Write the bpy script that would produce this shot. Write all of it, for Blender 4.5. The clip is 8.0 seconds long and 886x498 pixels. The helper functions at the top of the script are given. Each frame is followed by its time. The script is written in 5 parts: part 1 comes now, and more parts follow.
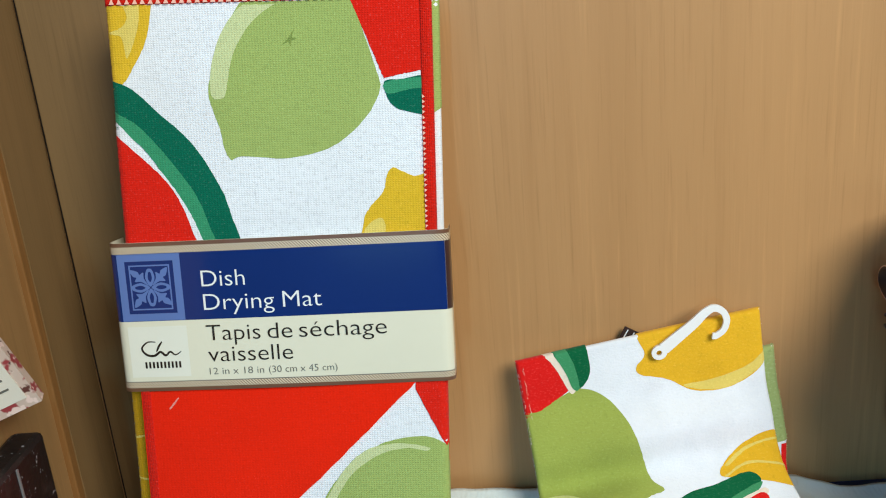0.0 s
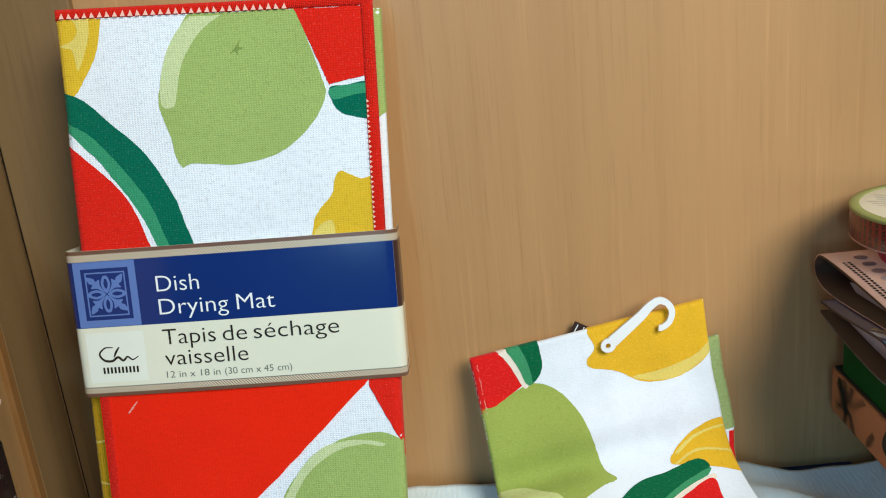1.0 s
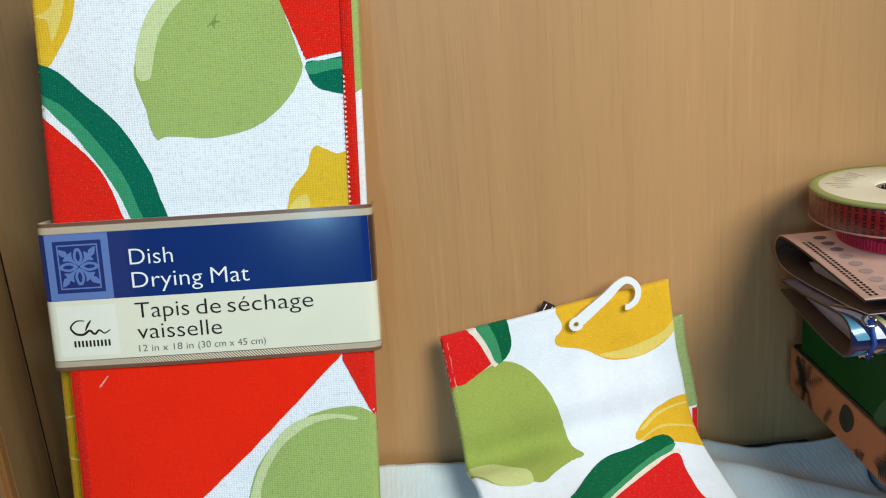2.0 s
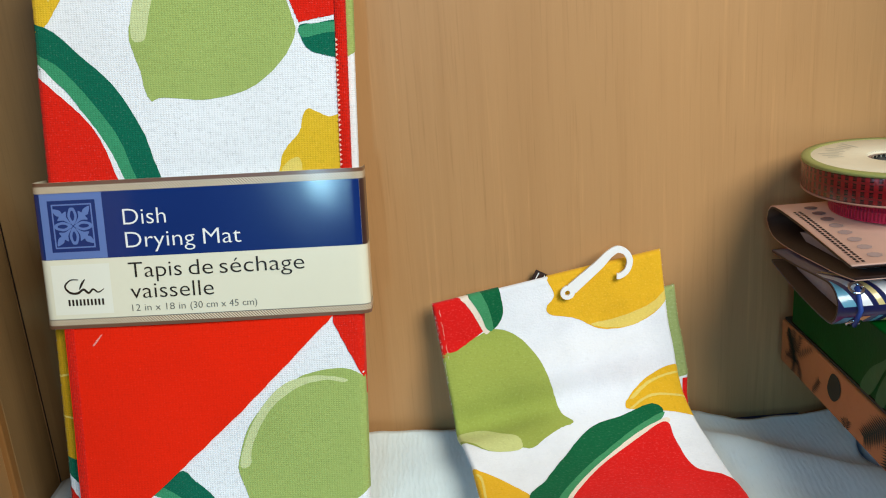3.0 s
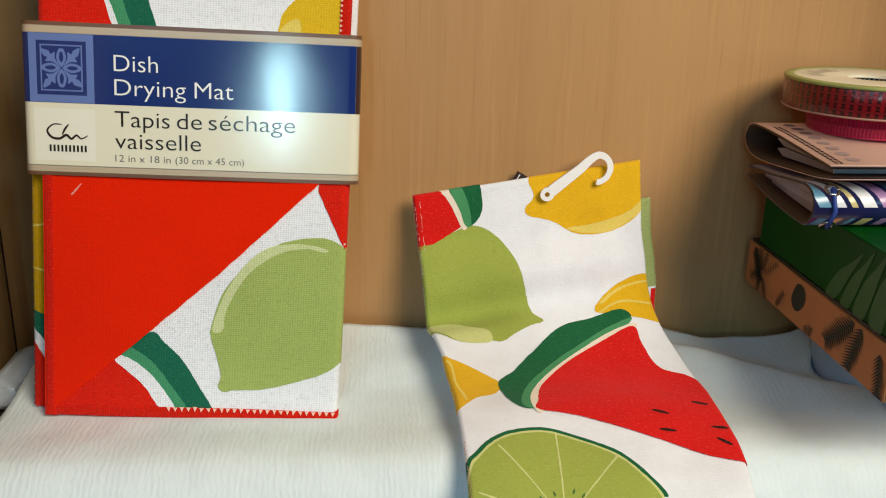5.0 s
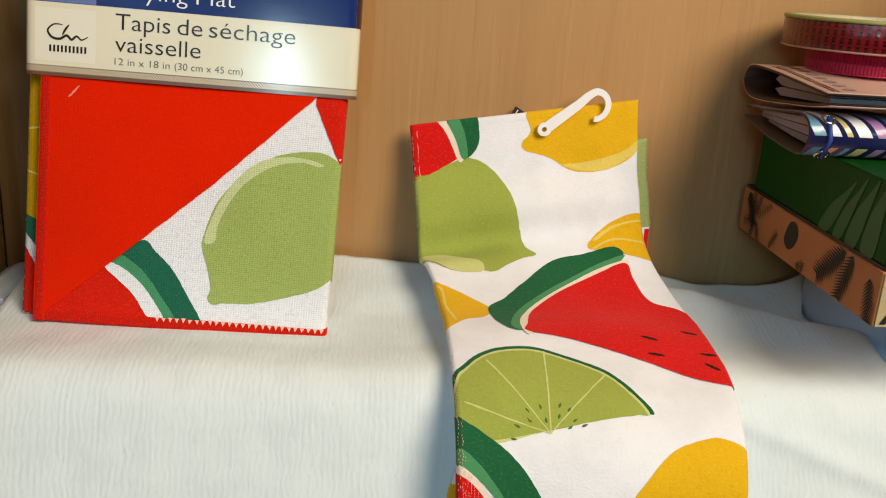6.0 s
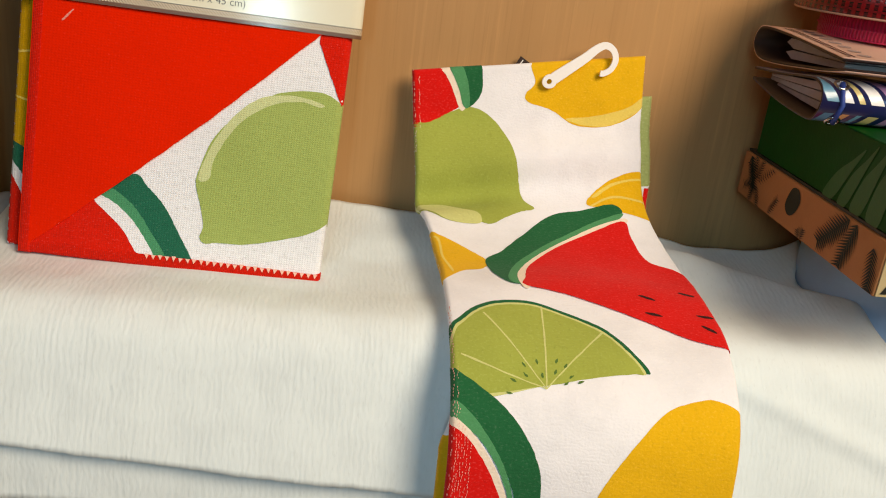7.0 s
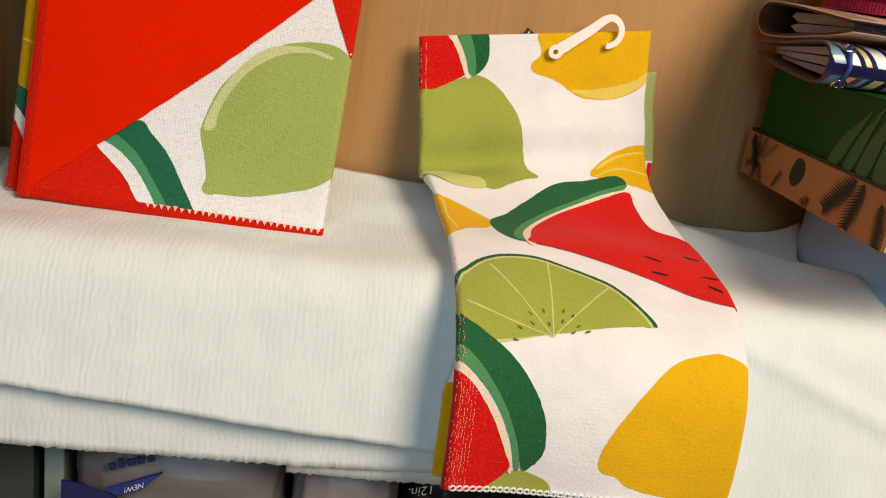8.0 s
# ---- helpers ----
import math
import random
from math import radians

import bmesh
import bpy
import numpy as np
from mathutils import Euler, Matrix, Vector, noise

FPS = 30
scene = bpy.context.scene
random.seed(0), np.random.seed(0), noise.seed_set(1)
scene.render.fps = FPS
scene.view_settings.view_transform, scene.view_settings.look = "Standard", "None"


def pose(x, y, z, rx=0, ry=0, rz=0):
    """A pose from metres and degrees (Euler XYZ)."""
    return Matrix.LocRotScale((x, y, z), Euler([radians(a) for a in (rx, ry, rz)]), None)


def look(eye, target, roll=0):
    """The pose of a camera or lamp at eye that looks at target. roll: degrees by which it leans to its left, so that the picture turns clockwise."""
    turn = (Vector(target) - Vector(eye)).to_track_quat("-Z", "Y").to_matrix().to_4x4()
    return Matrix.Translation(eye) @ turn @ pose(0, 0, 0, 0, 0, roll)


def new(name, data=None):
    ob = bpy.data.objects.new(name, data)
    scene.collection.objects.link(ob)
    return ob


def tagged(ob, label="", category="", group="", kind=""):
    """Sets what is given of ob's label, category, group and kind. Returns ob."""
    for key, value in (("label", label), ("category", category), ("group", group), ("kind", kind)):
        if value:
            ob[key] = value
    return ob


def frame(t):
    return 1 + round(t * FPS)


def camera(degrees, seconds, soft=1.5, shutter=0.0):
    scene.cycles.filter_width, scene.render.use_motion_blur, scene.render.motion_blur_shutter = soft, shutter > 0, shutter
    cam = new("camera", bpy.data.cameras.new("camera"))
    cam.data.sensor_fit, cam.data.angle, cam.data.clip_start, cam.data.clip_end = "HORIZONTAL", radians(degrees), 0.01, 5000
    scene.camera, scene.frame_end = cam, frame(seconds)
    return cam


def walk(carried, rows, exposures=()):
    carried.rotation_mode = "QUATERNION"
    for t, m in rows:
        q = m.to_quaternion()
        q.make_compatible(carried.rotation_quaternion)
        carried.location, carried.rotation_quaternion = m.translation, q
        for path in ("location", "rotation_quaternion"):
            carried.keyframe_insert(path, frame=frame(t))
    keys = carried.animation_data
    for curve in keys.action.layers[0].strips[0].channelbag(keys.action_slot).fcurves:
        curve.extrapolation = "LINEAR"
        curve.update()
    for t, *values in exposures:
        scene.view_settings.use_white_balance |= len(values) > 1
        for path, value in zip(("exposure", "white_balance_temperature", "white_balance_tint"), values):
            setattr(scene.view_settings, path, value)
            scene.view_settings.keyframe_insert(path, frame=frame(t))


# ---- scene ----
cam = camera(52.5, 8.0, 1.1)
PATH = [
    (0, (0.023, -0.014, 0.316), (-0.073, 1.883, -0.312), -5.1),
    (0.5, (0.025, -0.026, 0.314), (-0.05, 1.879, -0.291), -5.6),
    (1, (0.038, -0.029, 0.311), (-0.01, 1.879, -0.288), -6.2),
    (1.5, (0.025, -0.032, 0.302), (0.078, 1.882, -0.277), -5.3),
    (2, (0.028, -0.039, 0.3), (0.078, 1.869, -0.298), -4.9),
    (2.2, (0.037, -0.041, 0.3), (0.043, 1.858, -0.33), -5.0),
    (3.3, (0.037, -0.047, 0.28), (0.074, 1.862, -0.317), -4.1),
    (3.5, (0.034, -0.046, 0.274), (0.087, 1.867, -0.306), -4.0),
    (4, (0.021, -0.054, 0.254), (0.125, 1.859, -0.32), -2.3),
    (4.2, (0.017, -0.055, 0.248), (0.141, 1.842, -0.372), -1.5),
    (4.5, (0.022, -0.062, 0.237), (0.132, 1.83, -0.404), -1.1),
    (4.7, (0.018, -0.064, 0.237), (0.14, 1.824, -0.411), -0.2),
    (5.8, (0.008, -0.077, 0.2), (0.186, 1.829, -0.378), 3.5),
    (6, (0.014, -0.081, 0.189), (0.175, 1.818, -0.418), 3.6),
    (6.5, (0.005, -0.084, 0.185), (0.211, 1.8, -0.454), 5.8),
    (7, (0.002, -0.073, 0.183), (0.228, 1.788, -0.515), 7.0),
    (7.5, (0.003, -0.072, 0.149), (0.248, 1.809, -0.483), 7.6),
    (8, (-0.004, -0.083, 0.139), (0.249, 1.808, -0.462), 8.6),
]
# stops and white balance as the clip's camera drifts
LIGHT = [(0, -0.01, 6000, 2), (1.5, 0.02, 5770, 1), (3.5, -0.03, 6400, 5), (4.5, -0.19, 6850, 7), (6.5, -0.13, 7850, 14), (8, -0.11, 8300, 16)]
walk(cam, [(t, look(eye, target, roll)) for t, eye, target, roll in PATH], LIGHT)

# ---------------------------------------------------------------- light
world = bpy.data.worlds.new("room_air")
scene.world = world
world.use_nodes = True
world.node_tree.nodes["Background"].inputs[0].default_value = (0.62, 0.72, 0.85, 1)
world.node_tree.nodes["Background"].inputs[1].default_value = 0.25


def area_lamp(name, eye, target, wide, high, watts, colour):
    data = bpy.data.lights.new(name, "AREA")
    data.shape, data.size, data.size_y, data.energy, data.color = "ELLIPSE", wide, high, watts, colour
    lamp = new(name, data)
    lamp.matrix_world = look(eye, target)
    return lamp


area_lamp("ceiling_lamp", (0.74, -0.74, 1.02), (0.0, 0.40, 0.05), 0.80, 0.80, 27.5, (1.0, 0.92, 0.81))
area_lamp("desk_lamp", (-0.135, -0.95, 0.345), (0.03, 0.40, 0.08), 0.042, 0.20, 1.7, (0.44, 0.80, 1.0))
# cool fill added behind the camera to tint the shade blue
area_lamp("cool_fill_lamp", (-0.40, -1.47, 0.86), (0.0, 0.40, 0.05), 0.9, 0.8, 13.0, (0.27, 0.62, 1.0))


# ---------------------------------------------------------------- materials
def srgb(r, g, b):
    return tuple((c / 255 / 12.92 if c < 10 else ((c / 255 + 0.055) / 1.055) ** 2.4) for c in (r, g, b))


class Mat:
    """A node material under construction."""

    def __init__(self, name, colour, rough=0.6, metal=0.0, coat=0.0, spec=0.5):
        self.m = bpy.data.materials.new(name)
        self.m.use_nodes = True
        self.t = self.m.node_tree
        self.b = self.t.nodes["Principled BSDF"]
        self.b.inputs["Base Color"].default_value = (*colour, 1)
        self.b.inputs["Roughness"].default_value = rough
        self.b.inputs["Metallic"].default_value = metal
        self.b.inputs["Coat Weight"].default_value = coat
        self.b.inputs["Coat Roughness"].default_value = 0.12
        self.b.inputs["Specular IOR Level"].default_value = spec
        self.colour = colour
        self.height = None

    def node(self, kind, **values):
        n = self.t.nodes.new(kind)
        for key, value in values.items():
            n.inputs[key].default_value = value
        return n

    def link(self, a, b):
        self.t.links.new(a, b)

    def coords(self, scale=(1, 1, 1), uv=False, turn=(0, 0, 0)):
        c = self.node("ShaderNodeTexCoord")
        m = self.node("ShaderNodeMapping", Scale=scale, Rotation=turn)
        self.link(c.outputs["UV" if uv else "Object"], m.inputs["Vector"])
        return m.outputs[0]

    def noise(self, scale, detail=3.0, rough=0.55, stretch=(1, 1, 1), uv=False):
        n = self.node("ShaderNodeTexNoise", Scale=scale, Detail=detail, Roughness=rough)
        self.link(self.coords(stretch, uv), n.inputs["Vector"])
        return n.outputs["Fac"]

    def wave(self, period, axis, uv=True, distort=0.0):
        n = self.node("ShaderNodeTexWave", Scale=0.314159 / period, Distortion=distort, Detail=1.0)
        n.wave_type, n.bands_direction, n.wave_profile = "BANDS", axis, "SIN"
        self.link(self.coords((1, 1, 1), uv), n.inputs["Vector"])
        return n.outputs["Fac"]

    def ramp(self, fac, low, high):
        r = self.node("ShaderNodeMapRange")
        r.inputs["From Min"].default_value, r.inputs["From Max"].default_value = low, high
        self.link(fac, r.inputs["Value"])
        return r.outputs[0]

    def math(self, op, a, b):
        n = self.node("ShaderNodeMath")
        n.operation = op
        for i, v in enumerate((a, b)):
            if isinstance(v, (int, float)):
                n.inputs[i].default_value = v
            else:
                self.link(v, n.inputs[i])
        return n.outputs[0]

    def blend(self, fac, other, low=0.0, high=1.0):
        """Mix the base colour towards other by fac, mapped from low..high."""
        mix = self.node("ShaderNodeMix")
        mix.data_type = "RGBA"
        self.link(self.ramp(fac, low, high), mix.inputs[0])
        old = self.b.inputs["Base Color"]
        if old.is_linked:
            self.link(old.links[0].from_socket, mix.inputs[6])
        else:
            mix.inputs[6].default_value = old.default_value
        mix.inputs[7].default_value = (*other, 1)
        self.link(mix.outputs[2], old)
        return self

    def shade(self, fac, low, high, amount):
        """Lighten and darken the base colour a little by fac."""
        return self.blend(fac, tuple(c * amount for c in self.colour), low, high)

    def bump(self, fac, depth):
        n = self.node("ShaderNodeBump", Strength=1.0, Distance=depth)
        self.link(fac, n.inputs["Height"])
        if self.b.inputs["Normal"].is_linked:
            self.link(self.b.inputs["Normal"].links[0].from_socket, n.inputs["Normal"])
        self.link(n.outputs[0], self.b.inputs["Normal"])
        return self


def cloth(name, colour, period=0.0013, depth=0.00016, amount=0.80, fuzz=0.06, fleck=0.06):
    """Printed cotton: a plain weave with thin spots and a soft pile."""
    m = Mat(name, colour, 0.95, spec=0.12)
    m.b.inputs["Sheen Weight"].default_value = fuzz
    weave = m.math("MULTIPLY", m.wave(period, "X", distort=1.2), m.wave(period * 0.8, "Y", distort=1.2))
    m.shade(m.noise(560, 3, stretch=(0.22, 1.0, 1.0), uv=True), 0.56, 0.80, amount * 0.55 + 0.45)
    m.shade(m.noise(560, 3, stretch=(1.0, 0.22, 1.0), uv=True), 0.58, 0.80, amount * 0.4 + 0.6)
    m.shade(m.noise(22, 4, uv=True), 0.45, 0.90, 0.88)
    m.shade(m.math("MULTIPLY", m.ramp(weave, 0.30, 0.0), m.ramp(m.noise(420, 3, uv=True), 0.50, 0.78)), 0.0, 1.0, amount * 0.9)
    lighter = tuple(min(0.9, c * 1.10 + fleck) for c in colour)
    m.blend(m.noise(1000, 2, uv=True), lighter, 0.58, 0.80)
    m.bump(weave, depth)
    m.bump(m.noise(1100, 2, uv=True), depth * 0.9)
    m.bump(m.noise(45, 3, uv=True), 0.0007)
    return m.m


def terry(name, colour, amount=0.82, fleck=0.06):
    """Short cut pile, soft and matt, with stray lighter loops."""
    m = Mat(name, colour, 0.97, spec=0.08)
    m.b.inputs["Sheen Weight"].default_value = 0.10
    m.shade(m.noise(480, 3, stretch=(1.0, 0.6, 1.0), uv=True), 0.55, 0.85, amount)
    m.shade(m.noise(34, 4, uv=True), 0.45, 0.80, 0.88)
    lighter = tuple(min(0.92, c * 1.12 + fleck) for c in colour)
    m.blend(m.noise(760, 3, 0.65, stretch=(0.8, 1.2, 1.0), uv=True), lighter, 0.54, 0.86)
    m.bump(m.noise(800, 3, uv=True), 0.00026)
    m.bump(m.wave(0.0019, "Y", distort=9.0), 0.00003)
    m.bump(m.noise(60, 3, uv=True), 0.0006)
    return m.m


def plain(name, colour, rough=0.5, amount=0.8, scale=40, coat=0.0, metal=0.0, grain=0.00008):
    m = Mat(name, colour, rough, metal, coat)
    m.shade(m.noise(scale, 4), 0.42, 0.75, amount)
    m.shade(m.noise(scale * 14, 2), 0.5, 0.8, 0.5 + amount / 2)
    m.bump(m.noise(scale * 20, 2), grain)
    return m.m


def wood(name, colour, dark):
    """Veneer with fine upright grain, faint broad bands and short pores."""
    m = Mat(name, colour, 0.42, spec=0.4)
    m.blend(m.noise(1.0, 4, 0.6, (26, 26, 0.9)), dark, 0.42, 1.25)
    m.blend(m.noise(1.0, 4, 0.65, (150, 150, 3.2)), dark, 0.50, 1.25)
    m.blend(m.noise(1.0, 3, 0.6, (620, 620, 16)), tuple(c * 0.86 for c in dark), 0.56, 1.05)
    m.blend(m.noise(1.0, 2, 0.5, (9, 9, 1.4)), tuple(min(1, c * 1.10) for c in colour), 0.5, 0.85)
    m.blend(m.noise(1.0, 3, 0.6, (240, 240, 9)), tuple(min(1, c * 1.22) for c in colour), 0.58, 0.9)
    m.bump(m.noise(1.0, 3, 0.6, (420, 420, 14)), 0.00008)
    return m.m


RED, WHITE = srgb(226, 34, 20), srgb(236, 236, 238)
mat_white = cloth("mat_white_weave", srgb(240, 244, 250), amount=0.74)
mat_red = cloth("mat_red_weave", srgb(222, 32, 16))
mat_red_plain = cloth("mat_scarlet_microfibre", srgb(234, 34, 3), 0.0016, 0.00008, 0.95, fleck=0.015)
mat_lime = cloth("mat_lime_weave", srgb(164, 184, 104))
mat_lime_pale = cloth("mat_pale_lime_weave", srgb(206, 216, 160))
mat_green = cloth("mat_green_weave", srgb(22, 104, 80))
mat_green_mid = cloth("mat_mid_green_weave", srgb(66, 150, 108))
mat_yellow = cloth("mat_yellow_weave", srgb(228, 188, 44))
mat_yellow_pale = cloth("mat_pale_yellow_weave", srgb(232, 210, 110))
mat_ochre = cloth("mat_ochre_weave", srgb(206, 160, 24))
thread_red = cloth("red_overlock_thread", srgb(222, 30, 12), 0.0009, 0.0003)
thread_pale = cloth("pale_pink_thread", srgb(248, 196, 178), 0.0009, 0.0003)

tw_white = terry("towel_white_terry", srgb(238, 240, 246), 0.93)
tw_red = terry("towel_red_terry", srgb(220, 27, 24), 0.85, 0.07)
tw_lime = terry("towel_lime_terry", srgb(160, 172, 80), 0.80, 0.06)
tw_lime_pale = terry("towel_pale_lime_terry", srgb(206, 210, 138))
tw_green = terry("towel_green_terry", srgb(24, 98, 60), 0.80, 0.06)
tw_green_mid = terry("towel_mid_green_terry", srgb(72, 146, 98))
tw_yellow = terry("towel_yellow_terry", srgb(232, 180, 38), 0.82, 0.045)
tw_yellow_pale = terry("towel_pale_yellow_terry", srgb(232, 206, 104))
tw_cream = terry("towel_cream_terry", srgb(240, 224, 206))
tw_pip = terry("towel_olive_pip_print", srgb(84, 116, 56))
tw_seed = terry("towel_dark_seed_print", srgb(58, 22, 18))

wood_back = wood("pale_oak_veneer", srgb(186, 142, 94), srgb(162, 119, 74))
# same oak as the back panel, with shade painted in as darker tones
wood_side = wood("oak_with_painted_shade", srgb(132, 105, 69), srgb(102, 79, 50))
wood_front = wood("front_oak_part_shaded", srgb(160, 124, 80), srgb(130, 99, 62))
wood_groove = plain("dark_joint", srgb(36, 25, 16), 0.9)
# grey set dark so that the unseen room bounces little light
wall_paint = plain("dim_unseen_room_wall", srgb(80, 79, 80), 0.85)
floor_stuff = plain("room_floor_carpet", srgb(120, 105, 90), 0.95)

label_cream = plain("label_cream_card", srgb(232, 229, 207), 0.16, 0.96, 20, 0.2, grain=0.00001)
label_pale = plain("label_pale_card", srgb(236, 236, 222), 0.13, 0.97, 20, 0.2, grain=0.00001)
label_navy = plain("label_navy_print", srgb(24, 48, 112), 0.13, 0.92, 20, 0.3, grain=0.00001)
label_blue = plain("label_blue_print", srgb(98, 124, 186), 0.16, 0.95, 20, 0.25, grain=0.00001)
label_brown = plain("label_brown_print", srgb(112, 78, 58), 0.35, 0.9, 30, 0.3, grain=0.00002)
ink_white = plain("white_ink", srgb(240, 242, 242), 0.15, 0.98, 20, 0.3, grain=0.00001)
ink_dark = plain("dark_ink", srgb(44, 38, 34), 0.2, 0.9, 20, 0.2, grain=0.00001)
ink_grey = plain("grey_ink", srgb(104, 104, 98), 0.4, 0.9, 20, 0.2, grain=0.00001)


def hatch_material():
    m = Mat("label_hatched_border", srgb(222, 208, 182), 0.3, coat=0.3)
    n = m.node("ShaderNodeTexWave", Scale=0.314159 / 0.00075)
    n.wave_type, n.bands_direction = "BANDS", "DIAGONAL"
    m.link(m.coords((1, 1, 1), True), n.inputs["Vector"])
    m.blend(n.outputs["Fac"], srgb(120, 92, 70), 0.55, 0.75)
    return m.m


label_hatch = hatch_material()
label_dark = plain("label_dark_brown_print", srgb(66, 44, 42), 0.35, 0.9, 30, 0.2, grain=0.00001)


def paper_material(name, colour):
    """Soft paper towelling with fine ribs running down the sheet."""
    m = Mat(name, colour, 0.95, spec=0.1)
    m.b.inputs["Sheen Weight"].default_value = 0.15
    rib = m.wave(0.0030, "X", distort=5.0)
    m.shade(m.noise(60, 4, uv=True), 0.45, 0.85, 0.93)
    m.shade(m.noise(700, 2, stretch=(1, 0.3, 1), uv=True), 0.6, 0.8, 0.9)
    m.bump(rib, 0.00008)
    m.bump(m.noise(420, 3, stretch=(1, 0.18, 1), uv=True), 0.00035)
    m.bump(m.noise(30, 3, uv=True), 0.0012)
    return m.m


paper = paper_material("ribbed_white_paper", srgb(223, 236, 239))
plastic_white = plain("white_moulded_plastic", srgb(247, 247, 246), 0.35, 0.97, 30, 0.1)
navy_card = plain("navy_box_card", srgb(28, 44, 92), 0.5)
kraft = plain("brown_kraft_card", srgb(178, 118, 72), 0.75, 0.86, 60)
kraft_end = plain("pale_kraft_card", srgb(196, 176, 132), 0.75, 0.86, 60)
leaf_dark = plain("dark_leaf_print", srgb(28, 32, 16), 0.7)
leaf_black = plain("black_leaf_print", srgb(24, 26, 20), 0.7)
green_card = Mat("dark_green_card", srgb(0, 72, 20), 0.4, spec=0.10)
green_card.shade(green_card.noise(25, 4), 0.42, 0.75, 0.75)
green_card.bump(green_card.noise(500, 2), 0.00008)
box_green = green_card.m
leaf_green = plain("light_green_leaf_print", srgb(3, 84, 24), 0.5, 0.75, 25)
black_card = plain("black_card_edge", srgb(18, 17, 16), 0.5)
brown_leather = plain("dark_brown_lining", srgb(50, 30, 25), 0.55)
cover_pink = plain("pink_cream_cover", srgb(243, 198, 180), 0.42, 0.9, 12, 0.2)
cover_navy = plain("navy_planner_cover", srgb(36, 40, 92), 0.3, 0.9, 30, 0.5)
motif_grey = plain("grey_leaf_motif", srgb(168, 146, 142), 0.5)
pages = plain("white_page_edges", srgb(214, 218, 226), 0.7, 0.9, 200)
pages_mauve = plain("mauve_page_edges", srgb(158, 150, 168), 0.7, 0.85, 200)
chrome = plain("nickel_eyelet", srgb(200, 200, 205), 0.18, 0.95, 40, 0.0, 1.0)
cord_blue = plain("blue_elastic_cord", srgb(40, 70, 150), 0.6)
spool_card = plain("cream_spool_card", srgb(232, 222, 196), 0.6, 0.92, 40)
spool_edge = plain("dull_pink_spool_card", srgb(176, 128, 112), 0.5, 0.9, 40)
spool_rim = plain("olive_spool_rim", srgb(156, 160, 92), 0.5)
pink_ribbon = plain("hot_pink_ribbon", srgb(206, 34, 84), 0.35, 0.8, 60)
print_grey = plain("faint_grey_print", srgb(206, 200, 180), 0.6)
wrap_film = plain("clear_wrap_grey", srgb(118, 116, 118), 0.32, 0.75, 25)
wrap_tan = plain("pale_grey_pack_print", srgb(156, 146, 146), 0.35, 0.8, 22)
wrap_navy = plain("navy_pack_print", srgb(22, 32, 92), 0.2, 0.9, 22, 0.4)
roll_wrap = plain("paper_roll_film", srgb(168, 198, 232), 0.40, 0.9, 30, 0.2)
wrap_black = plain("black_pack_film", srgb(34, 34, 38), 0.15, 0.6, 30, 0.4)
wrap_blue = plain("royal_blue_flash", srgb(24, 52, 130), 0.25, 0.9, 22, 0.4)
def floral():
    m = Mat("faded_rose_floral_wrap", srgb(200, 180, 168), 0.4)
    m.blend(m.noise(130, 2), srgb(150, 62, 66), 0.52, 0.58)
    m.blend(m.noise(170, 3), srgb(96, 58, 52), 0.60, 0.64)
    m.blend(m.noise(210, 2), srgb(228, 206, 198), 0.58, 0.64)
    return m.m


gift_pink = floral()
gift_white = plain("white_gift_card", srgb(222, 218, 206), 0.5, 0.92, 40)
bag_pale = plain("pale_blue_bag_film", srgb(190, 204, 218), 0.2, 0.8, 40, 0.3)
dull_grey = plain("dull_grey_pack", srgb(74, 67, 58), 0.5, 0.7, 30)


def tartan():
    m = Mat("red_black_tartan_ribbon", srgb(126, 18, 24), 0.22, coat=0.25)
    across = m.wave(0.0040, "X")
    along = m.wave(0.0038, "Y")
    m.blend(across, srgb(70, 14, 18), 0.45, 0.62)
    m.blend(m.math("MULTIPLY", across, along), srgb(12, 6, 8), 0.24, 0.40)
    m.blend(along, srgb(110, 20, 26), 0.72, 0.80)
    m.bump(m.wave(0.0006, "X"), 0.00005)
    return m.m


def pleated():
    m = Mat("pleated_pink_ribbon", srgb(202, 32, 82), 0.35)
    m.bump(m.wave(0.0018, "X"), 0.0004)
    m.shade(m.wave(0.0018, "X"), 0.1, 0.9, 0.7)
    return m.m


ribbon_tartan, ribbon_pleat = tartan(), pleated()


# ---------------------------------------------------------------- mesh helpers
def placed(name, at, label, category, group="", kind=""):
    ob = new(name)
    ob.location = at
    ob.empty_display_size = 0.01
    return tagged(ob, label, category, group, kind)


def base_of(parent):
    at = Vector((0, 0, 0))
    while parent:
        at += parent.location
        parent = parent.parent
    return at


def part(name, bm, material, parent=None, label="", smooth=True):
    """Link a bmesh, given in world metres, as one mesh object under parent."""
    data = bpy.data.meshes.new(name)
    bm.transform(Matrix.Translation(-base_of(parent)))
    bm.to_mesh(data)
    bm.free()
    data.materials.append(material)
    if smooth:
        data.shade_smooth()
    ob = new(name, data)
    ob.parent = parent
    return tagged(ob, label)


def spline(points, n=6, closed=True):
    """A smooth line through the points."""
    pts = [Vector(p) for p in points]
    count = len(pts)
    out = []
    for i in range(count if closed else count - 1):
        if closed:
            a, b, c, d = (pts[(i + k - 1) % count] for k in range(4))
        else:
            a, b, c, d = (pts[min(max(i + k - 1, 0), count - 1)] for k in range(4))
        for k in range(n):
            t = k / n
            out.append(0.5 * (2 * b + (c - a) * t + (2 * a - 5 * b + 4 * c - d) * t * t + (3 * b - a - 3 * c + d) * t ** 3))
    if not closed:
        out.append(pts[-1])
    return out


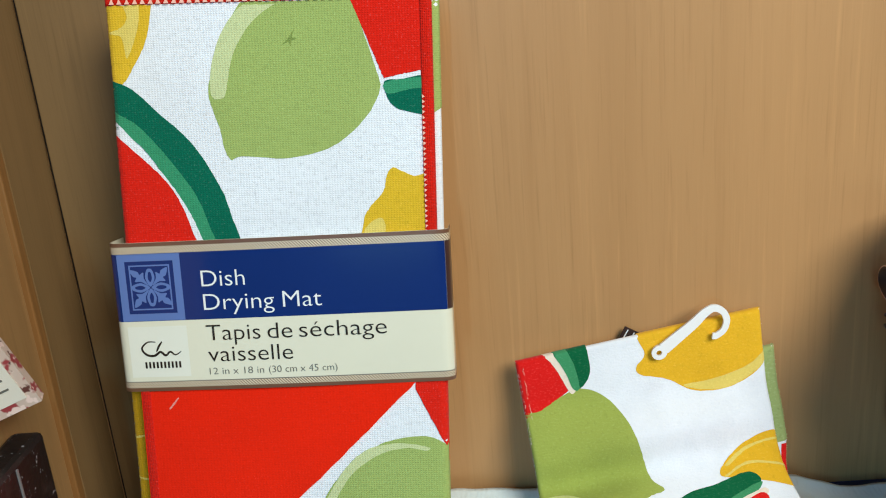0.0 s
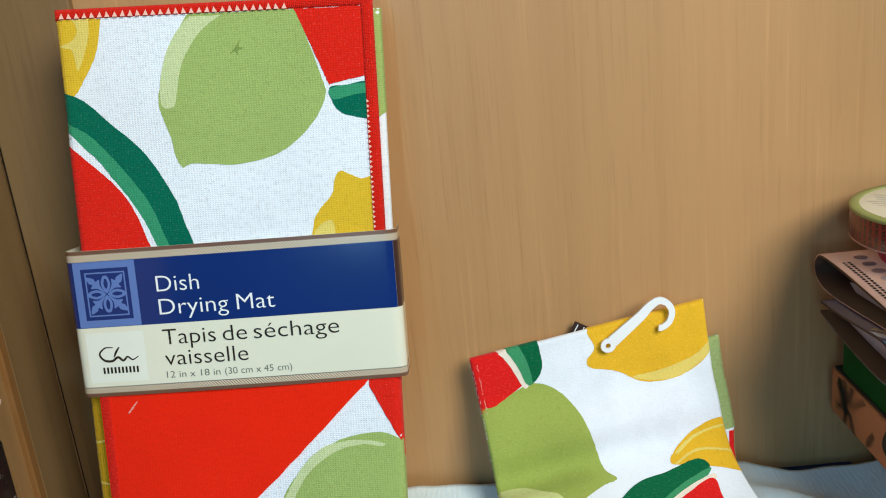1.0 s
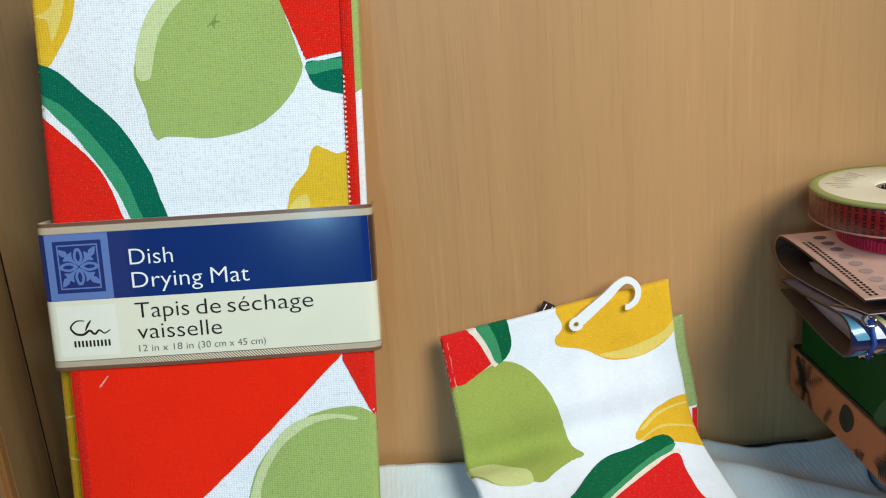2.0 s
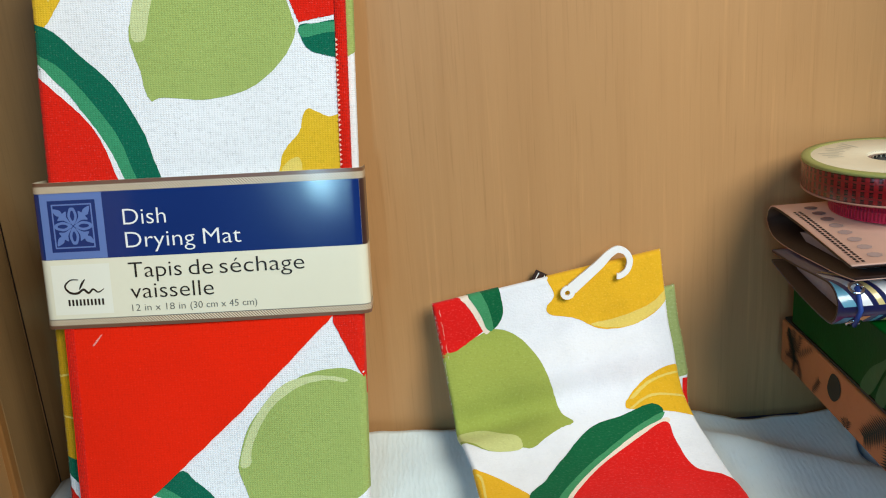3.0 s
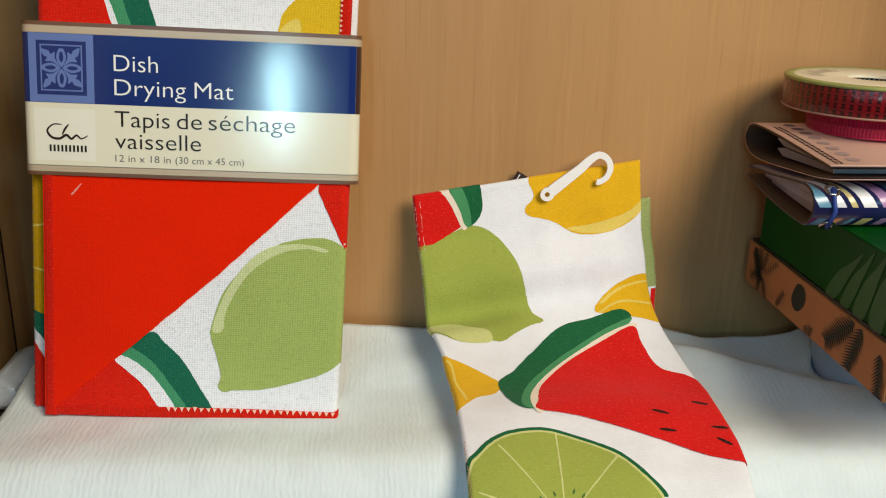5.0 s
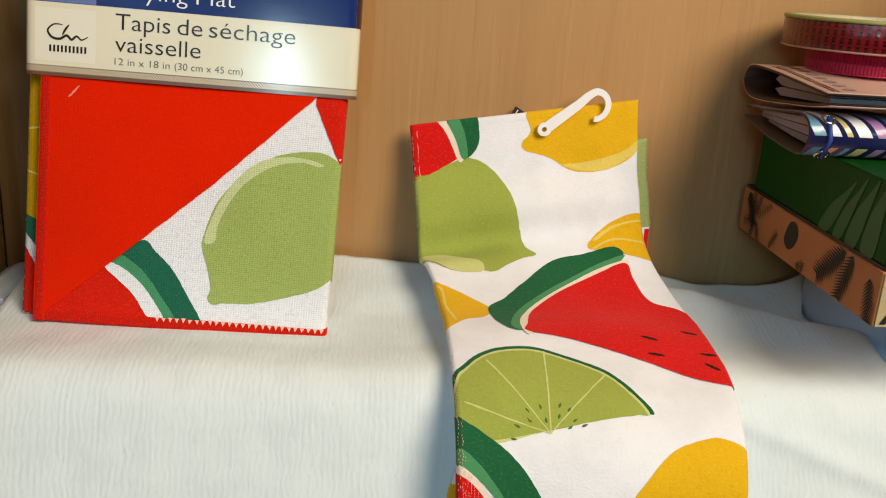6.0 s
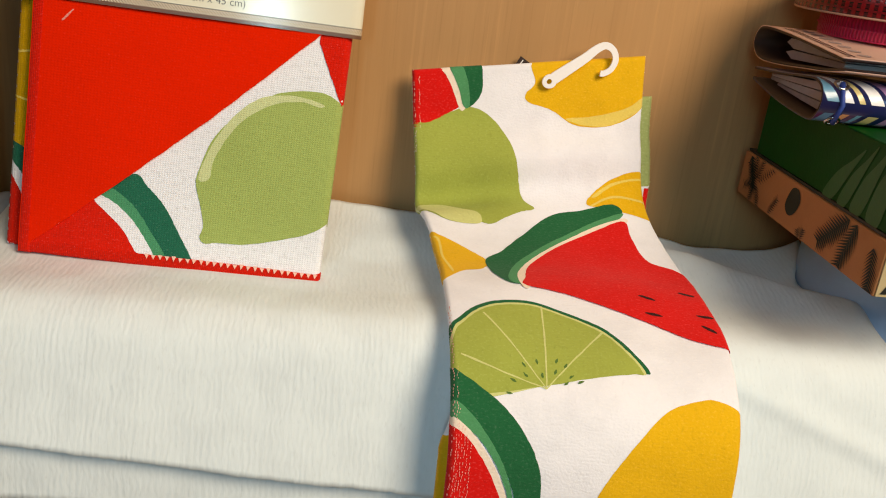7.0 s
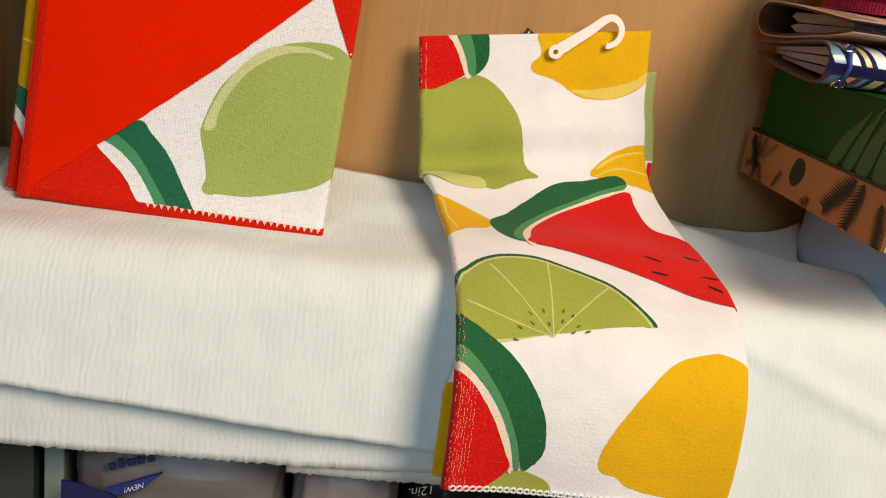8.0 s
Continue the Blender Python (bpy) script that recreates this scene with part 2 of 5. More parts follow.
def pairs(text):
    """Points in metres from a short text of millimetres."""
    return [tuple(float(v) / 1000 for v in p.split(",")) for p in text.split()]


def inside(p, ring):
    hit = False
    for i in range(len(ring)):
        a, b = ring[i - 1], ring[i]
        if (a[1] > p[1]) != (b[1] > p[1]) and p[0] < (b[0] - a[0]) * (p[1] - a[1]) / (b[1] - a[1]) + a[0]:
            hit = not hit
    return hit


def decal(surface, rings, step=0.005, lift=0.0002, jag=0.0):
    """A thin printed or cut shape that follows a surface: rings of (u, v), the first the outline, others holes."""
    from mathutils.geometry import delaunay_2d_cdt
    verts, edges = [], []
    for ring in rings:
        first = len(verts)
        for p in ring:
            shift = Vector((noise.noise((p[0] * 900, p[1] * 900, 1)), noise.noise((p[0] * 900, p[1] * 900, 7)))) * jag
            verts.append(Vector((p[0], p[1])) + shift)
        edges += [(first + i, first + (i + 1) % len(ring)) for i in range(len(ring))]
    outer = rings[0]
    us, vs = [p[0] for p in outer], [p[1] for p in outer]
    u = min(us) + step / 2
    while u < max(us):
        v = min(vs) + step / 2
        while v < max(vs):
            if inside((u, v), outer) and not any(inside((u, v), r) for r in rings[1:]):
                verts.append(Vector((u, v)))
            v += step
        u += step
    verts += rim_points(surface, outer, step * 0.4)
    co, _, faces, *_ = delaunay_2d_cdt(verts, edges, [], 1, 1e-7)
    bm = bmesh.new()
    layer = bm.loops.layers.uv.new("UVMap")
    made = [bm.verts.new(surface(p[0], p[1], lift)) for p in co]
    for f in faces:
        mid = sum((Vector(co[i]) for i in f), Vector((0, 0))) / len(f)
        if any(inside(mid, r) for r in rings[1:]):
            continue
        try:
            face = bm.faces.new([made[i] for i in f])
        except ValueError:
            continue
        for loop, i in zip(face.loops, f):
            loop[layer].uv = (co[i][0], co[i][1])
    return bm


RIMS = {}


def wrap(soft, u0, u1, v0, v1, thick, r):
    """A face for prints on a slab: past the slab's edge it turns over the rim towards the back."""
    def face(u, v, n):
        over = max(u0 - u, u - u1, v0 - v, v - v1, 0.0)
        uc, vc = min(max(u, u0), u1), min(max(v, v0), v1)
        h = round_off(min(uc - u0, u1 - uc, vc - v0, v1 - vc), r)
        out = n * (1 - h)
        su = -1 if uc - u0 < r else (1 if u1 - uc < r else 0)
        sv = -1 if vc - v0 < r else (1 if v1 - vc < r else 0)
        return soft(uc + su * out, vc + sv * out, n * h - thick / 2 * (1 - h) - over)
    RIMS[face] = (u0, u1, v0, v1, r)
    return face


def rim_points(surface, ring, step):
    """Points close to the rims of a slab, so that a print can turn over them."""
    rim = RIMS.get(surface)
    if not rim:
        return []
    u0, u1, v0, v1, r = rim
    near = [-0.0008, 0.0, 0.00004, 0.0002, 0.0005, 0.001, r * 0.7, r]
    us, vs = [p[0] for p in ring], [p[1] for p in ring]
    out = []
    lines = [(0, u0 + d) for d in near] + [(0, u1 - d) for d in near] + [(1, v0 + d) for d in near] + [(1, v1 - d) for d in near]
    for axis, c in lines:
        a, b = (min(vs), max(vs)) if axis == 0 else (min(us), max(us))
        for k in range(int((b - a) / step) + 1):
            p = (c, a + step * (k + 0.5)) if axis == 0 else (a + step * (k + 0.5), c)
            if inside(p, ring):
                out.append(Vector(p))
    return out


def steps(a, b, n, edge):
    """n values from a to b, with more of them within edge of both ends."""
    ends = [edge * (1 - math.cos(k / 5 * math.pi / 2)) for k in range(5)]
    mid = [edge + (b - a - 2 * edge) * k / n for k in range(n + 1)]
    return [a + e for e in ends] + [a + m for m in mid] + [b - e for e in reversed(ends)]


def round_off(d, r):
    return 1.0 if d >= r else math.sqrt(max(0.0, 1 - (1 - d / r) ** 2))


def slab(surface, u0, u1, v0, v1, nu, nv, thick, r, wobble=None):
    """A soft slab with rounded rims. surface(u, v, n) gives the place; its face lies at n = 0, its back at -thick."""
    us, vs = steps(u0, u1, nu, r), steps(v0, v1, nv, r)
    bm = bmesh.new()
    layer = bm.loops.layers.uv.new("UVMap")
    rows = {}
    for side in (0, 1):
        for i, u in enumerate(us):
            for j, v in enumerate(vs):
                d = min(u - u0, u1 - u, v - v0, v1 - v)
                h = round_off(max(d, 0), r)
                n = -thick / 2 + (thick / 2 if side == 0 else -thick / 2) * h
                uu, vv = (u, v) if wobble is None else wobble(u, v)
                rows[side, i, j] = bm.verts.new(surface(uu, vv, n))
        for i in range(len(us) - 1):
            for j in range(len(vs) - 1):
                ids = [(i, j), (i + 1, j), (i + 1, j + 1), (i, j + 1)]
                if side:
                    ids.reverse()
                f = bm.faces.new([rows[side, a, b] for a, b in ids])
                for loop, (a, b) in zip(f.loops, ids):
                    loop[layer].uv = (us[a], vs[b])
    bmesh.ops.remove_doubles(bm, verts=bm.verts, dist=1e-6)
    return bm


def patch(surface, u0, u1, v0, v1, nu, nv, lift):
    bm = bmesh.new()
    layer = bm.loops.layers.uv.new("UVMap")
    g = [[bm.verts.new(surface(u0 + (u1 - u0) * i / nu, v0 + (v1 - v0) * j / nv, lift)) for j in range(nv + 1)] for i in range(nu + 1)]
    for i in range(nu):
        for j in range(nv):
            ids = [(i, j), (i + 1, j), (i + 1, j + 1), (i, j + 1)]
            f = bm.faces.new([g[a][b] for a, b in ids])
            for loop, (a, b) in zip(f.loops, ids):
                loop[layer].uv = (u0 + (u1 - u0) * a / nu, v0 + (v1 - v0) * b / nv)
    return bm


def box(x0, x1, y0, y1, z0, z1, bevel=0.001):
    bm = bmesh.new()
    bmesh.ops.create_cube(bm, size=1, matrix=Matrix.Translation(((x0 + x1) / 2, (y0 + y1) / 2, (z0 + z1) / 2)) @ Matrix.Diagonal((x1 - x0, y1 - y0, z1 - z0, 1)))
    if bevel:
        bmesh.ops.bevel(bm, geom=list(bm.edges), offset=bevel, segments=2, affect="EDGES", profile=0.5)
    return bm


def lathe(cx, cy, profile, n=64, axis="Z"):
    """Turn (radius, height) pairs round an upright line; with axis Y, round a level one."""
    bm = bmesh.new()
    layer = bm.loops.layers.uv.new("UVMap")
    rings, run = [], 0.0
    for k, (r, h) in enumerate(profile):
        ring = []
        for i in range(n):
            a = 2 * math.pi * i / n
            p = (cx + r * math.cos(a), cy + r * math.sin(a), h) if axis == "Z" else (cx + r * math.cos(a), h, cy + r * math.sin(a))
            ring.append(bm.verts.new(p))
        rings.append(ring)
    for k in range(len(rings) - 1):
        for i in range(n):
            j = (i + 1) % n
            f = bm.faces.new([rings[k][i], rings[k][j], rings[k + 1][j], rings[k + 1][i]])
            big = max(profile[k][0], profile[k + 1][0])
            at = [(i, k), (i + 1, k), (i + 1, k + 1), (i, k + 1)]
            for loop, (a, b) in zip(f.loops, at):
                loop[layer].uv = (2 * math.pi * big * a / n, profile[b][1])
    bmesh.ops.recalc_face_normals(bm, faces=bm.faces)
    return bm


def tube(points, r, n=8):
    """A round cord along points."""
    bm = bmesh.new()
    pts = [Vector(p) for p in points]
    rings = []
    for i, p in enumerate(pts):
        d = (pts[min(i + 1, len(pts) - 1)] - pts[max(i - 1, 0)]).normalized()
        a = d.orthogonal().normalized() if not rings else (rings[-1][1] - d * rings[-1][1].dot(d)).normalized()
        b = d.cross(a)
        rings.append(([bm.verts.new(p + r * (a * math.cos(2 * math.pi * k / n) + b * math.sin(2 * math.pi * k / n))) for k in range(n)], a))
    for i in range(len(rings) - 1):
        for k in range(n):
            bm.faces.new([rings[i][0][k], rings[i][0][(k + 1) % n], rings[i + 1][0][(k + 1) % n], rings[i + 1][0][k]])
    bm.faces.new(rings[0][0])
    bm.faces.new(rings[-1][0])
    bmesh.ops.recalc_face_normals(bm, faces=bm.faces)
    return bm


def lettering(body, width, cap, at, surface, lift):
    """Built-in letters laid on a surface from at, scaled to a width and a capital height."""
    data = bpy.data.curves.new("letters", "FONT")
    data.body = body
    data.resolution_u = 4
    data.offset = -0.008
    ob = new("letters", data)
    bpy.context.view_layer.update()
    mesh = bpy.data.meshes.new_from_object(ob.evaluated_get(bpy.context.evaluated_depsgraph_get()))
    bm = bmesh.new()
    bm.from_mesh(mesh)
    bpy.data.objects.remove(ob)
    bpy.data.curves.remove(data)
    bpy.data.meshes.remove(mesh)
    xs = [v.co.x for v in bm.verts]
    x0, wide, high = min(xs), max(xs) - min(xs), 0.69
    for v in bm.verts:
        v.co = surface(at[0] + (v.co.x - x0) / wide * width, at[1] + v.co.y / high * cap, lift)
    return bm


def stroke(line, width):
    left, rightside = [], []
    for i, p in enumerate(line):
        d = (line[min(i + 1, len(line) - 1)] - line[max(i - 1, 0)]).normalized()
        e = Vector((-d.y, d.x)) * width(i / (len(line) - 1))
        left.append(p + e)
        rightside.append(p - e)
    return left + rightside[::-1]


def prism(x0, x1, outline):
    """A block with the outline (y, z) drawn along x."""
    bm = bmesh.new()
    ends = [[bm.verts.new((x, y, z)) for y, z in outline] for x in (x0, x1)]
    for i in range(len(outline)):
        j = (i + 1) % len(outline)
        bm.faces.new([ends[0][i], ends[0][j], ends[1][j], ends[1][i]])
    bm.faces.new(ends[0])
    bm.faces.new(ends[1])
    bmesh.ops.recalc_face_normals(bm, faces=bm.faces)
    return bm


def join(*meshes):
    out = meshes[0]
    for other in meshes[1:]:
        data = bpy.data.meshes.new("joined")
        other.to_mesh(data)
        other.free()
        out.from_mesh(data)
        bpy.data.meshes.remove(data)
    return out


# ---------------------------------------------------------------- the cabinet and the room round it
WALL_Y, SIDE_X, SHELF_Z = 0.452, -0.205, -0.160


def structure(name, bm, material, label, category):
    return tagged(part(name, bm, material, None, "", False), label, category, "", "structure")


structure("wall_back", box(SIDE_X - 0.02, 0.432, WALL_Y, WALL_Y + 0.018, -0.16, 0.80, 0), wood_back, "pale oak veneer back panel of a cabinet with upright grain", "wall")
structure("wall_side", box(SIDE_X - 0.02, SIDE_X, 0.404, WALL_Y - 0.0036, -0.16, 0.80, 0.0012), wood_side, "oak side board of a cabinet, shade painted into its colour", "wall")
structure("wall_side_front", box(SIDE_X - 0.026, SIDE_X - 0.0025, 0.10, 0.4028, -0.16, 0.80, 0.002), wood_front, "oak front side board of a cabinet, some shade in its colour", "wall")
structure("joint", box(SIDE_X + 0.0001, SIDE_X + 0.0016, WALL_Y - 0.0034, WALL_Y - 0.0004, -0.16, 0.80, 0), wood_groove, "dark open joint between two oak boards", "joint")
# added strip to fit the view; side wall's shade is painted into its colour
structure("wall_shade_strip", box(SIDE_X + 0.0018, -0.150, WALL_Y - 0.006, WALL_Y - 0.0004, -0.0945, 0.80, 0.0008), wood_side, "added corner strip fitted to the view, shade painted into its oak", "wall")
structure("trim", box(SIDE_X - 0.004, SIDE_X + 0.0006, 0.397, 0.4036, -0.16, 0.80, 0.0008), wood("brown_oak_bead", srgb(140, 100, 56), srgb(116, 80, 42)), "narrow oak bead along the side board", "trim")
# unseen board added to keep lamp light off the stack and right wall
structure("wall_right_shade", box(0.412, 0.432, 0.22, WALL_Y, -0.16, 0.80, 0.001), wood_side, "unseen end board added to block lamp light at the right", "wall")
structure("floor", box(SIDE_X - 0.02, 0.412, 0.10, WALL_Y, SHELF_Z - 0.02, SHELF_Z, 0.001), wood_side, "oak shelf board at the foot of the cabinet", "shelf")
# made-up room out of view, closing the scene and limiting its bounced light
structure("ceiling", box(-1.1, 1.3, -1.5, 0.5, 1.45, 1.49, 0), wall_paint, "unseen room ceiling, kept dim to limit bounced light", "ceiling")
structure("wall_south", box(-1.1, 1.3, -1.54, -1.50, -0.9, 1.45, 0), wall_paint, "unseen room wall, kept dim to limit bounced light", "wall")
structure("wall_west", box(-1.14, -1.1, -1.5, 0.5, -0.9, 1.45, 0), wall_paint, "unseen room wall, kept dim to limit bounced light", "wall")
structure("wall_east", box(1.3, 1.34, -1.5, 0.5, -0.9, 1.45, 0), wall_paint, "unseen room wall, kept dim to limit bounced light", "wall")
structure("wall_north", box(-1.1, 1.3, 0.50, 0.54, -0.9, 1.45, 0), wall_paint, "unseen dim room wall behind the cabinet", "wall")
# made-up window, out of view, round the cool fill lamp
window = structure("fill_window", box(-0.90, 0.10, -1.500, -1.492, 0.41, 1.31, 0.0), plain("fill_window_pane", srgb(200, 214, 232), 0.1), "made-up window pane behind the camera, backing the fill lamp", "window")
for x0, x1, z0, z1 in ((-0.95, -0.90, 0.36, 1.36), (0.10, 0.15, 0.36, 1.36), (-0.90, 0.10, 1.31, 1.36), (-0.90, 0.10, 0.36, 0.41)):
    part("fill_window_frame", box(x0, x1, -1.500, -1.480, z0, z1, 0.004), wall_paint, window, "", False)
structure("ground", box(-1.1, 1.3, -1.5, 0.5, -0.94, -0.90, 0), floor_stuff, "unseen carpeted room floor", "floor")

# ---------------------------------------------------------------- navy box that carries the display, and the paper over it
support = placed("storage_box", (0.05, 0.38, -0.095), "navy card storage box hidden under white paper towels", "box")
part("body", box(-0.172, 0.259, 0.330, 0.4485, -0.095, -0.016, 0.002), navy_card, support, "", False)
part("rim", box(0.19, 0.258, 0.4448, 0.4512, -0.0072, 0.0002, 0.001), navy_card, support, "", False)
part("lid", box(-0.175, 0.262, 0.327, 0.4512, -0.030, -0.0075, 0.003), navy_card, support, "navy card lid", False)

PAPER = spline(pairs("446,10 430,7 405,4 380,0.5 350,-0.8 330,0.4 315,-0.8 303,-8.5 296,-21 291,-38 287,-62 285,-99"), 8, False)


def along(line, s):
    """The point at length s of a line, and the way it runs there."""
    for a, b in zip(line, line[1:]):
        d = (b - a).length
        if s <= d:
            return a + (b - a) * (s / d), (b - a) / d
        s -= d
    way = (line[-1] - line[-2]).normalized()
    return line[-1] + way * s, way


def run_to(z):
    """The length of the paper's line down to the height z on its hanging part."""
    s = 0.0
    for a, b in zip(PAPER, PAPER[1:]):
        if b.y <= z < a.y and a.x < 0.33:
            return s + (b - a).length * (a.y - z) / (a.y - b.y)
        s += (b - a).length
    return s


def paper_sheet(inset, x_shift, seed, flare=0.0):
    """The surface of one sheet: x across, s down the sheet, n outwards."""
    def surface(x, s, n):
        p, way = along(PAPER, s)
        out = Vector((way.y, -way.x))
        soft = 0.0012 * noise.noise((x * 16, s * 12, seed)) + 0.0006 * noise.noise((x * 55, s * 40, seed)) + 0.0016 * max(0, noise.noise((x * 9 + s * 14, s * 5, seed + 3))) ** 2
        swell = 0.0045 * math.exp(-((x + 0.005) / 0.05) ** 2) * max(0, 1 - s / 0.06)
        fold = 0.0022 * math.exp(-(((x - 0.20) * 0.4 - (s - 0.155)) / 0.006) ** 2) if x > 0.17 else 0
        drop = 0.0015 * min(1, max(0, (x - 0.19) / 0.03)) * max(0, 1 - s / 0.06)
        lifted = flare * max(0, (s - 0.165) / 0.04) ** 1.5 * (0.75 + 0.5 * noise.noise((x * 12, 0, seed)))
        off = s - (0.030 + (x - 0.19) * 0.62)
        ridge = 0.0085 * min(1, max(0, (x - 0.165) / 0.04)) * math.exp(-(off / (0.026 if off > 0 else 0.010)) ** 2)
        curl = 0.006 * max(0, (x - 0.250) / 0.025) ** 2 * max(0, 1 - s / 0.11)
        k = n - inset + soft + swell + fold - drop + lifted + ridge + curl
        return Vector((x + x_shift, p.x + out.x * k, p.y + out.y * k))
    return surface


def sheet_mesh(surface, x0, x1, s0, nx, ns, seed, hem, edge=lambda s: 0.0):
    bm = bmesh.new()
    layer = bm.loops.layers.uv.new("UVMap")
    grid = {}
    for side, lift in ((0, 0.0), (1, -0.0006)):
        for i in range(nx + 1):
            for j in range(ns + 1):
                x, s = x0 + (x1 - x0) * i / nx, s0 + (hem(x0 + (x1 - x0) * i / nx) - s0) * j / ns
                w = j / ns
                rough = 1.0 if seed == 1 else 2.0
                ragged = rough * (0.0005 * noise.noise((x * 420, seed, 2)) + 0.0005 * noise.noise((x * 1300, seed, 2)))
                s += w * w * ragged + (1 - w) ** 8 * (0.004 * noise.noise((x * 40, seed, 5)) + 0.010 * min(1, max(0, (x - 0.19) / 0.02)))
                x += (i / nx) ** 6 * edge(s)
                grid[side, i, j] = bm.verts.new(surface(x, s, lift)), (x, s)
        for i in range(nx):
            for j in range(ns):
                ids = [(i, j), (i + 1, j), (i + 1, j + 1), (i, j + 1)]
                f = bm.faces.new([grid[side, a, b][0] for a, b in (ids if side else ids[::-1])])
                for loop, (a, b) in zip(f.loops, ids if side else ids[::-1]):
                    loop[layer].uv = grid[side, a, b][1]
    rim = [(i, 0) for i in range(nx)] + [(nx, j) for j in range(ns)] + [(i, ns) for i in range(nx, 0, -1)] + [(0, j) for j in range(ns, 0, -1)]
    for a, b in zip(rim, rim[1:] + rim[:1]):
        bm.faces.new([grid[0, *a][0], grid[0, *b][0], grid[1, *b][0], grid[1, *a][0]])
    bmesh.ops.recalc_face_normals(bm, faces=bm.faces)
    return bm


top_sheet = placed("paper_towel", (0.05, 0.38, 0.0), "white ribbed paper towel draped over a box", "paper towel", "paper towels under the display")
part("sheet", sheet_mesh(paper_sheet(0.0, 0, 1, 0.0075), -0.181, 0.276, 0.0, 155, 80, 1, lambda x: run_to(-0.0600 - 0.079 * (x + 0.139) if x < 0.06 else -0.0757 - min(0.013, (x - 0.06) * 0.12)), lambda s: 0.010 - 0.0155 * math.exp(-((s - 0.054) / 0.030) ** 2) + 0.0015 * math.sin(s * 90)), paper, top_sheet)
low_sheet = placed("paper_towel", (0.05, 0.38, -0.003), "white paper towel hanging below another with a torn hem", "paper towel", "paper towels under the display")
part("sheet", sheet_mesh(paper_sheet(0.003, 0, 4, 0.0015), -0.178, 0.268, 0.010, 320, 60, 4, lambda x: run_to(-0.0915 + 0.03 * max(0, x))), paper, low_sheet)
third_sheet = placed("paper_towel", (0.12, 0.38, -0.005), "white paper towel corner showing under two others", "paper towel", "paper towels under the display")
part("sheet", sheet_mesh(paper_sheet(0.0048, 0, 9), -0.012, 0.266, 0.020, 220, 50, 9, lambda x: run_to(-0.0975)), paper, third_sheet)

# ---------------------------------------------------------------- the dish drying mat
LEAN_V = Vector((0, 0.148, 1)).normalized()
TURN_M = radians(3.2)
MU = Vector((1, 0, 0)) * math.cos(TURN_M) - LEAN_V * math.sin(TURN_M)
MV = Vector((1, 0, 0)) * math.sin(TURN_M) + LEAN_V * math.cos(TURN_M)
MN = MU.cross(MV)
MO = Vector((-0.1605, 0.3615, 0.0035))


def mat_layer(u0, u1, v0, v1, depth, thick=0.0065, r=0.0032, bend=None):
    """A folded layer of the mat: its soft surface, its slab, and the surface that prints follow."""
    def soft(u, v, n):
        wave = 0.0009 * noise.noise((u * 14, v * 12, depth * 300)) + 0.00010 * noise.noise((u * 60, v * 60, 3))
        ahead = (u / 0.153) * max(0.0, 1 - v / 0.2)
        uu = u + (bend(u, v) if bend else 0)
        return MO + MU * uu + MV * v + MN * (n - depth + wave + 0.005 * ahead) + Vector((0, 0, 0.0025 * ahead))

    face = wrap(soft, u0, u1, v0, v1, thick, r)
    return soft, face, slab(soft, u0, u1, v0, v1, 50, 100, thick, r)


mat = placed("dish_drying_mat", (-0.088, 0.375, 0.0), "folded fruit-print dish drying mat with red edges in a printed band", "drying mat")
up_soft, up_face, up_mesh = mat_layer(0.0008, 0.1495, 0.150, 0.3095, 0.0)
low_soft, low_face, low_mesh = mat_layer(0.0030, 0.1530, -0.0022, 0.170, 0.0004)
mid_soft, mid_face, mid_mesh = mat_layer(-0.0060, 0.1532, -0.0015, 0.3050, 0.0072, bend=lambda u, v: 0.0085 * max(0, 1 - max(u, -0.006) / 0.03) * min(1, max(0, (v - 0.125) / 0.03)))
back_soft, back_face, back_mesh = mat_layer(-0.0010, 0.1528, 0.000, 0.3035, 0.0142)
upper = part("upper_panel", up_mesh, mat_white, mat, "white woven panel printed with fruit")
lower = part("lower_panel", low_mesh, mat_white, mat, "white woven panel with scarlet print")
middle = part("middle_layer", mid_mesh, mat_white, mat)
part("rear_layer", back_mesh, mat_white, mat)


def clip(ring, u0, u1, v0, v1):
    return [(min(max(p[0], u0), u1), min(max(p[1], v0), v1)) for p in ring]


def printed(name, surface, text, material, parent, lift, limits=None, smooth=True, label="", step=0.006, jag=0.0003):
    ring = spline(pairs(text), 7) if smooth else [p for a, b in zip(pairs(text), pairs(text)[1:] + pairs(text)[:1]) for p in [Vector(a).lerp(Vector(b), k / 12) for k in range(12)]]
    if limits:
        ring = clip(ring, *limits)
        ring = [p for p, q in zip(ring, ring[1:] + ring[:1]) if (Vector(p) - Vector(q)).length > 2e-5]
    return part(name, decal(surface, [ring], step, lift, jag), material, parent, label)


UL = (-0.0015, 0.1450, 0.158, 0.3037)


def up_print(u, v, n):
    return up_face(u, v + 0.0018, n)


RIMS[up_print] = RIMS[up_face]

L1, L2, L3, L4 = 0.00020, 0.00032, 0.00044, 0.00056
printed("lemon_print", up_print, "-6,305 4,308 21,307 21.5,298 18,286 12,276 7,269 -4,262 -8,280", mat_yellow, upper, L1, UL)
printed("lemon_pith", up_print, "8,308 16,308 16.5,298 14,289 9.5,280 8.5,286 7,290 2,291.5 8,294 11,299", mat_yellow_pale, upper, L2, UL)
printed("rind_print", up_print, "-6,274 0.4,270.6 10.6,265.8 22.9,254.3 37.3,239.9 48.6,220.6 53,207 56,188 30,180 34,200 27,221 16,238 6,249 -6,258", mat_green, upper, L2, UL)
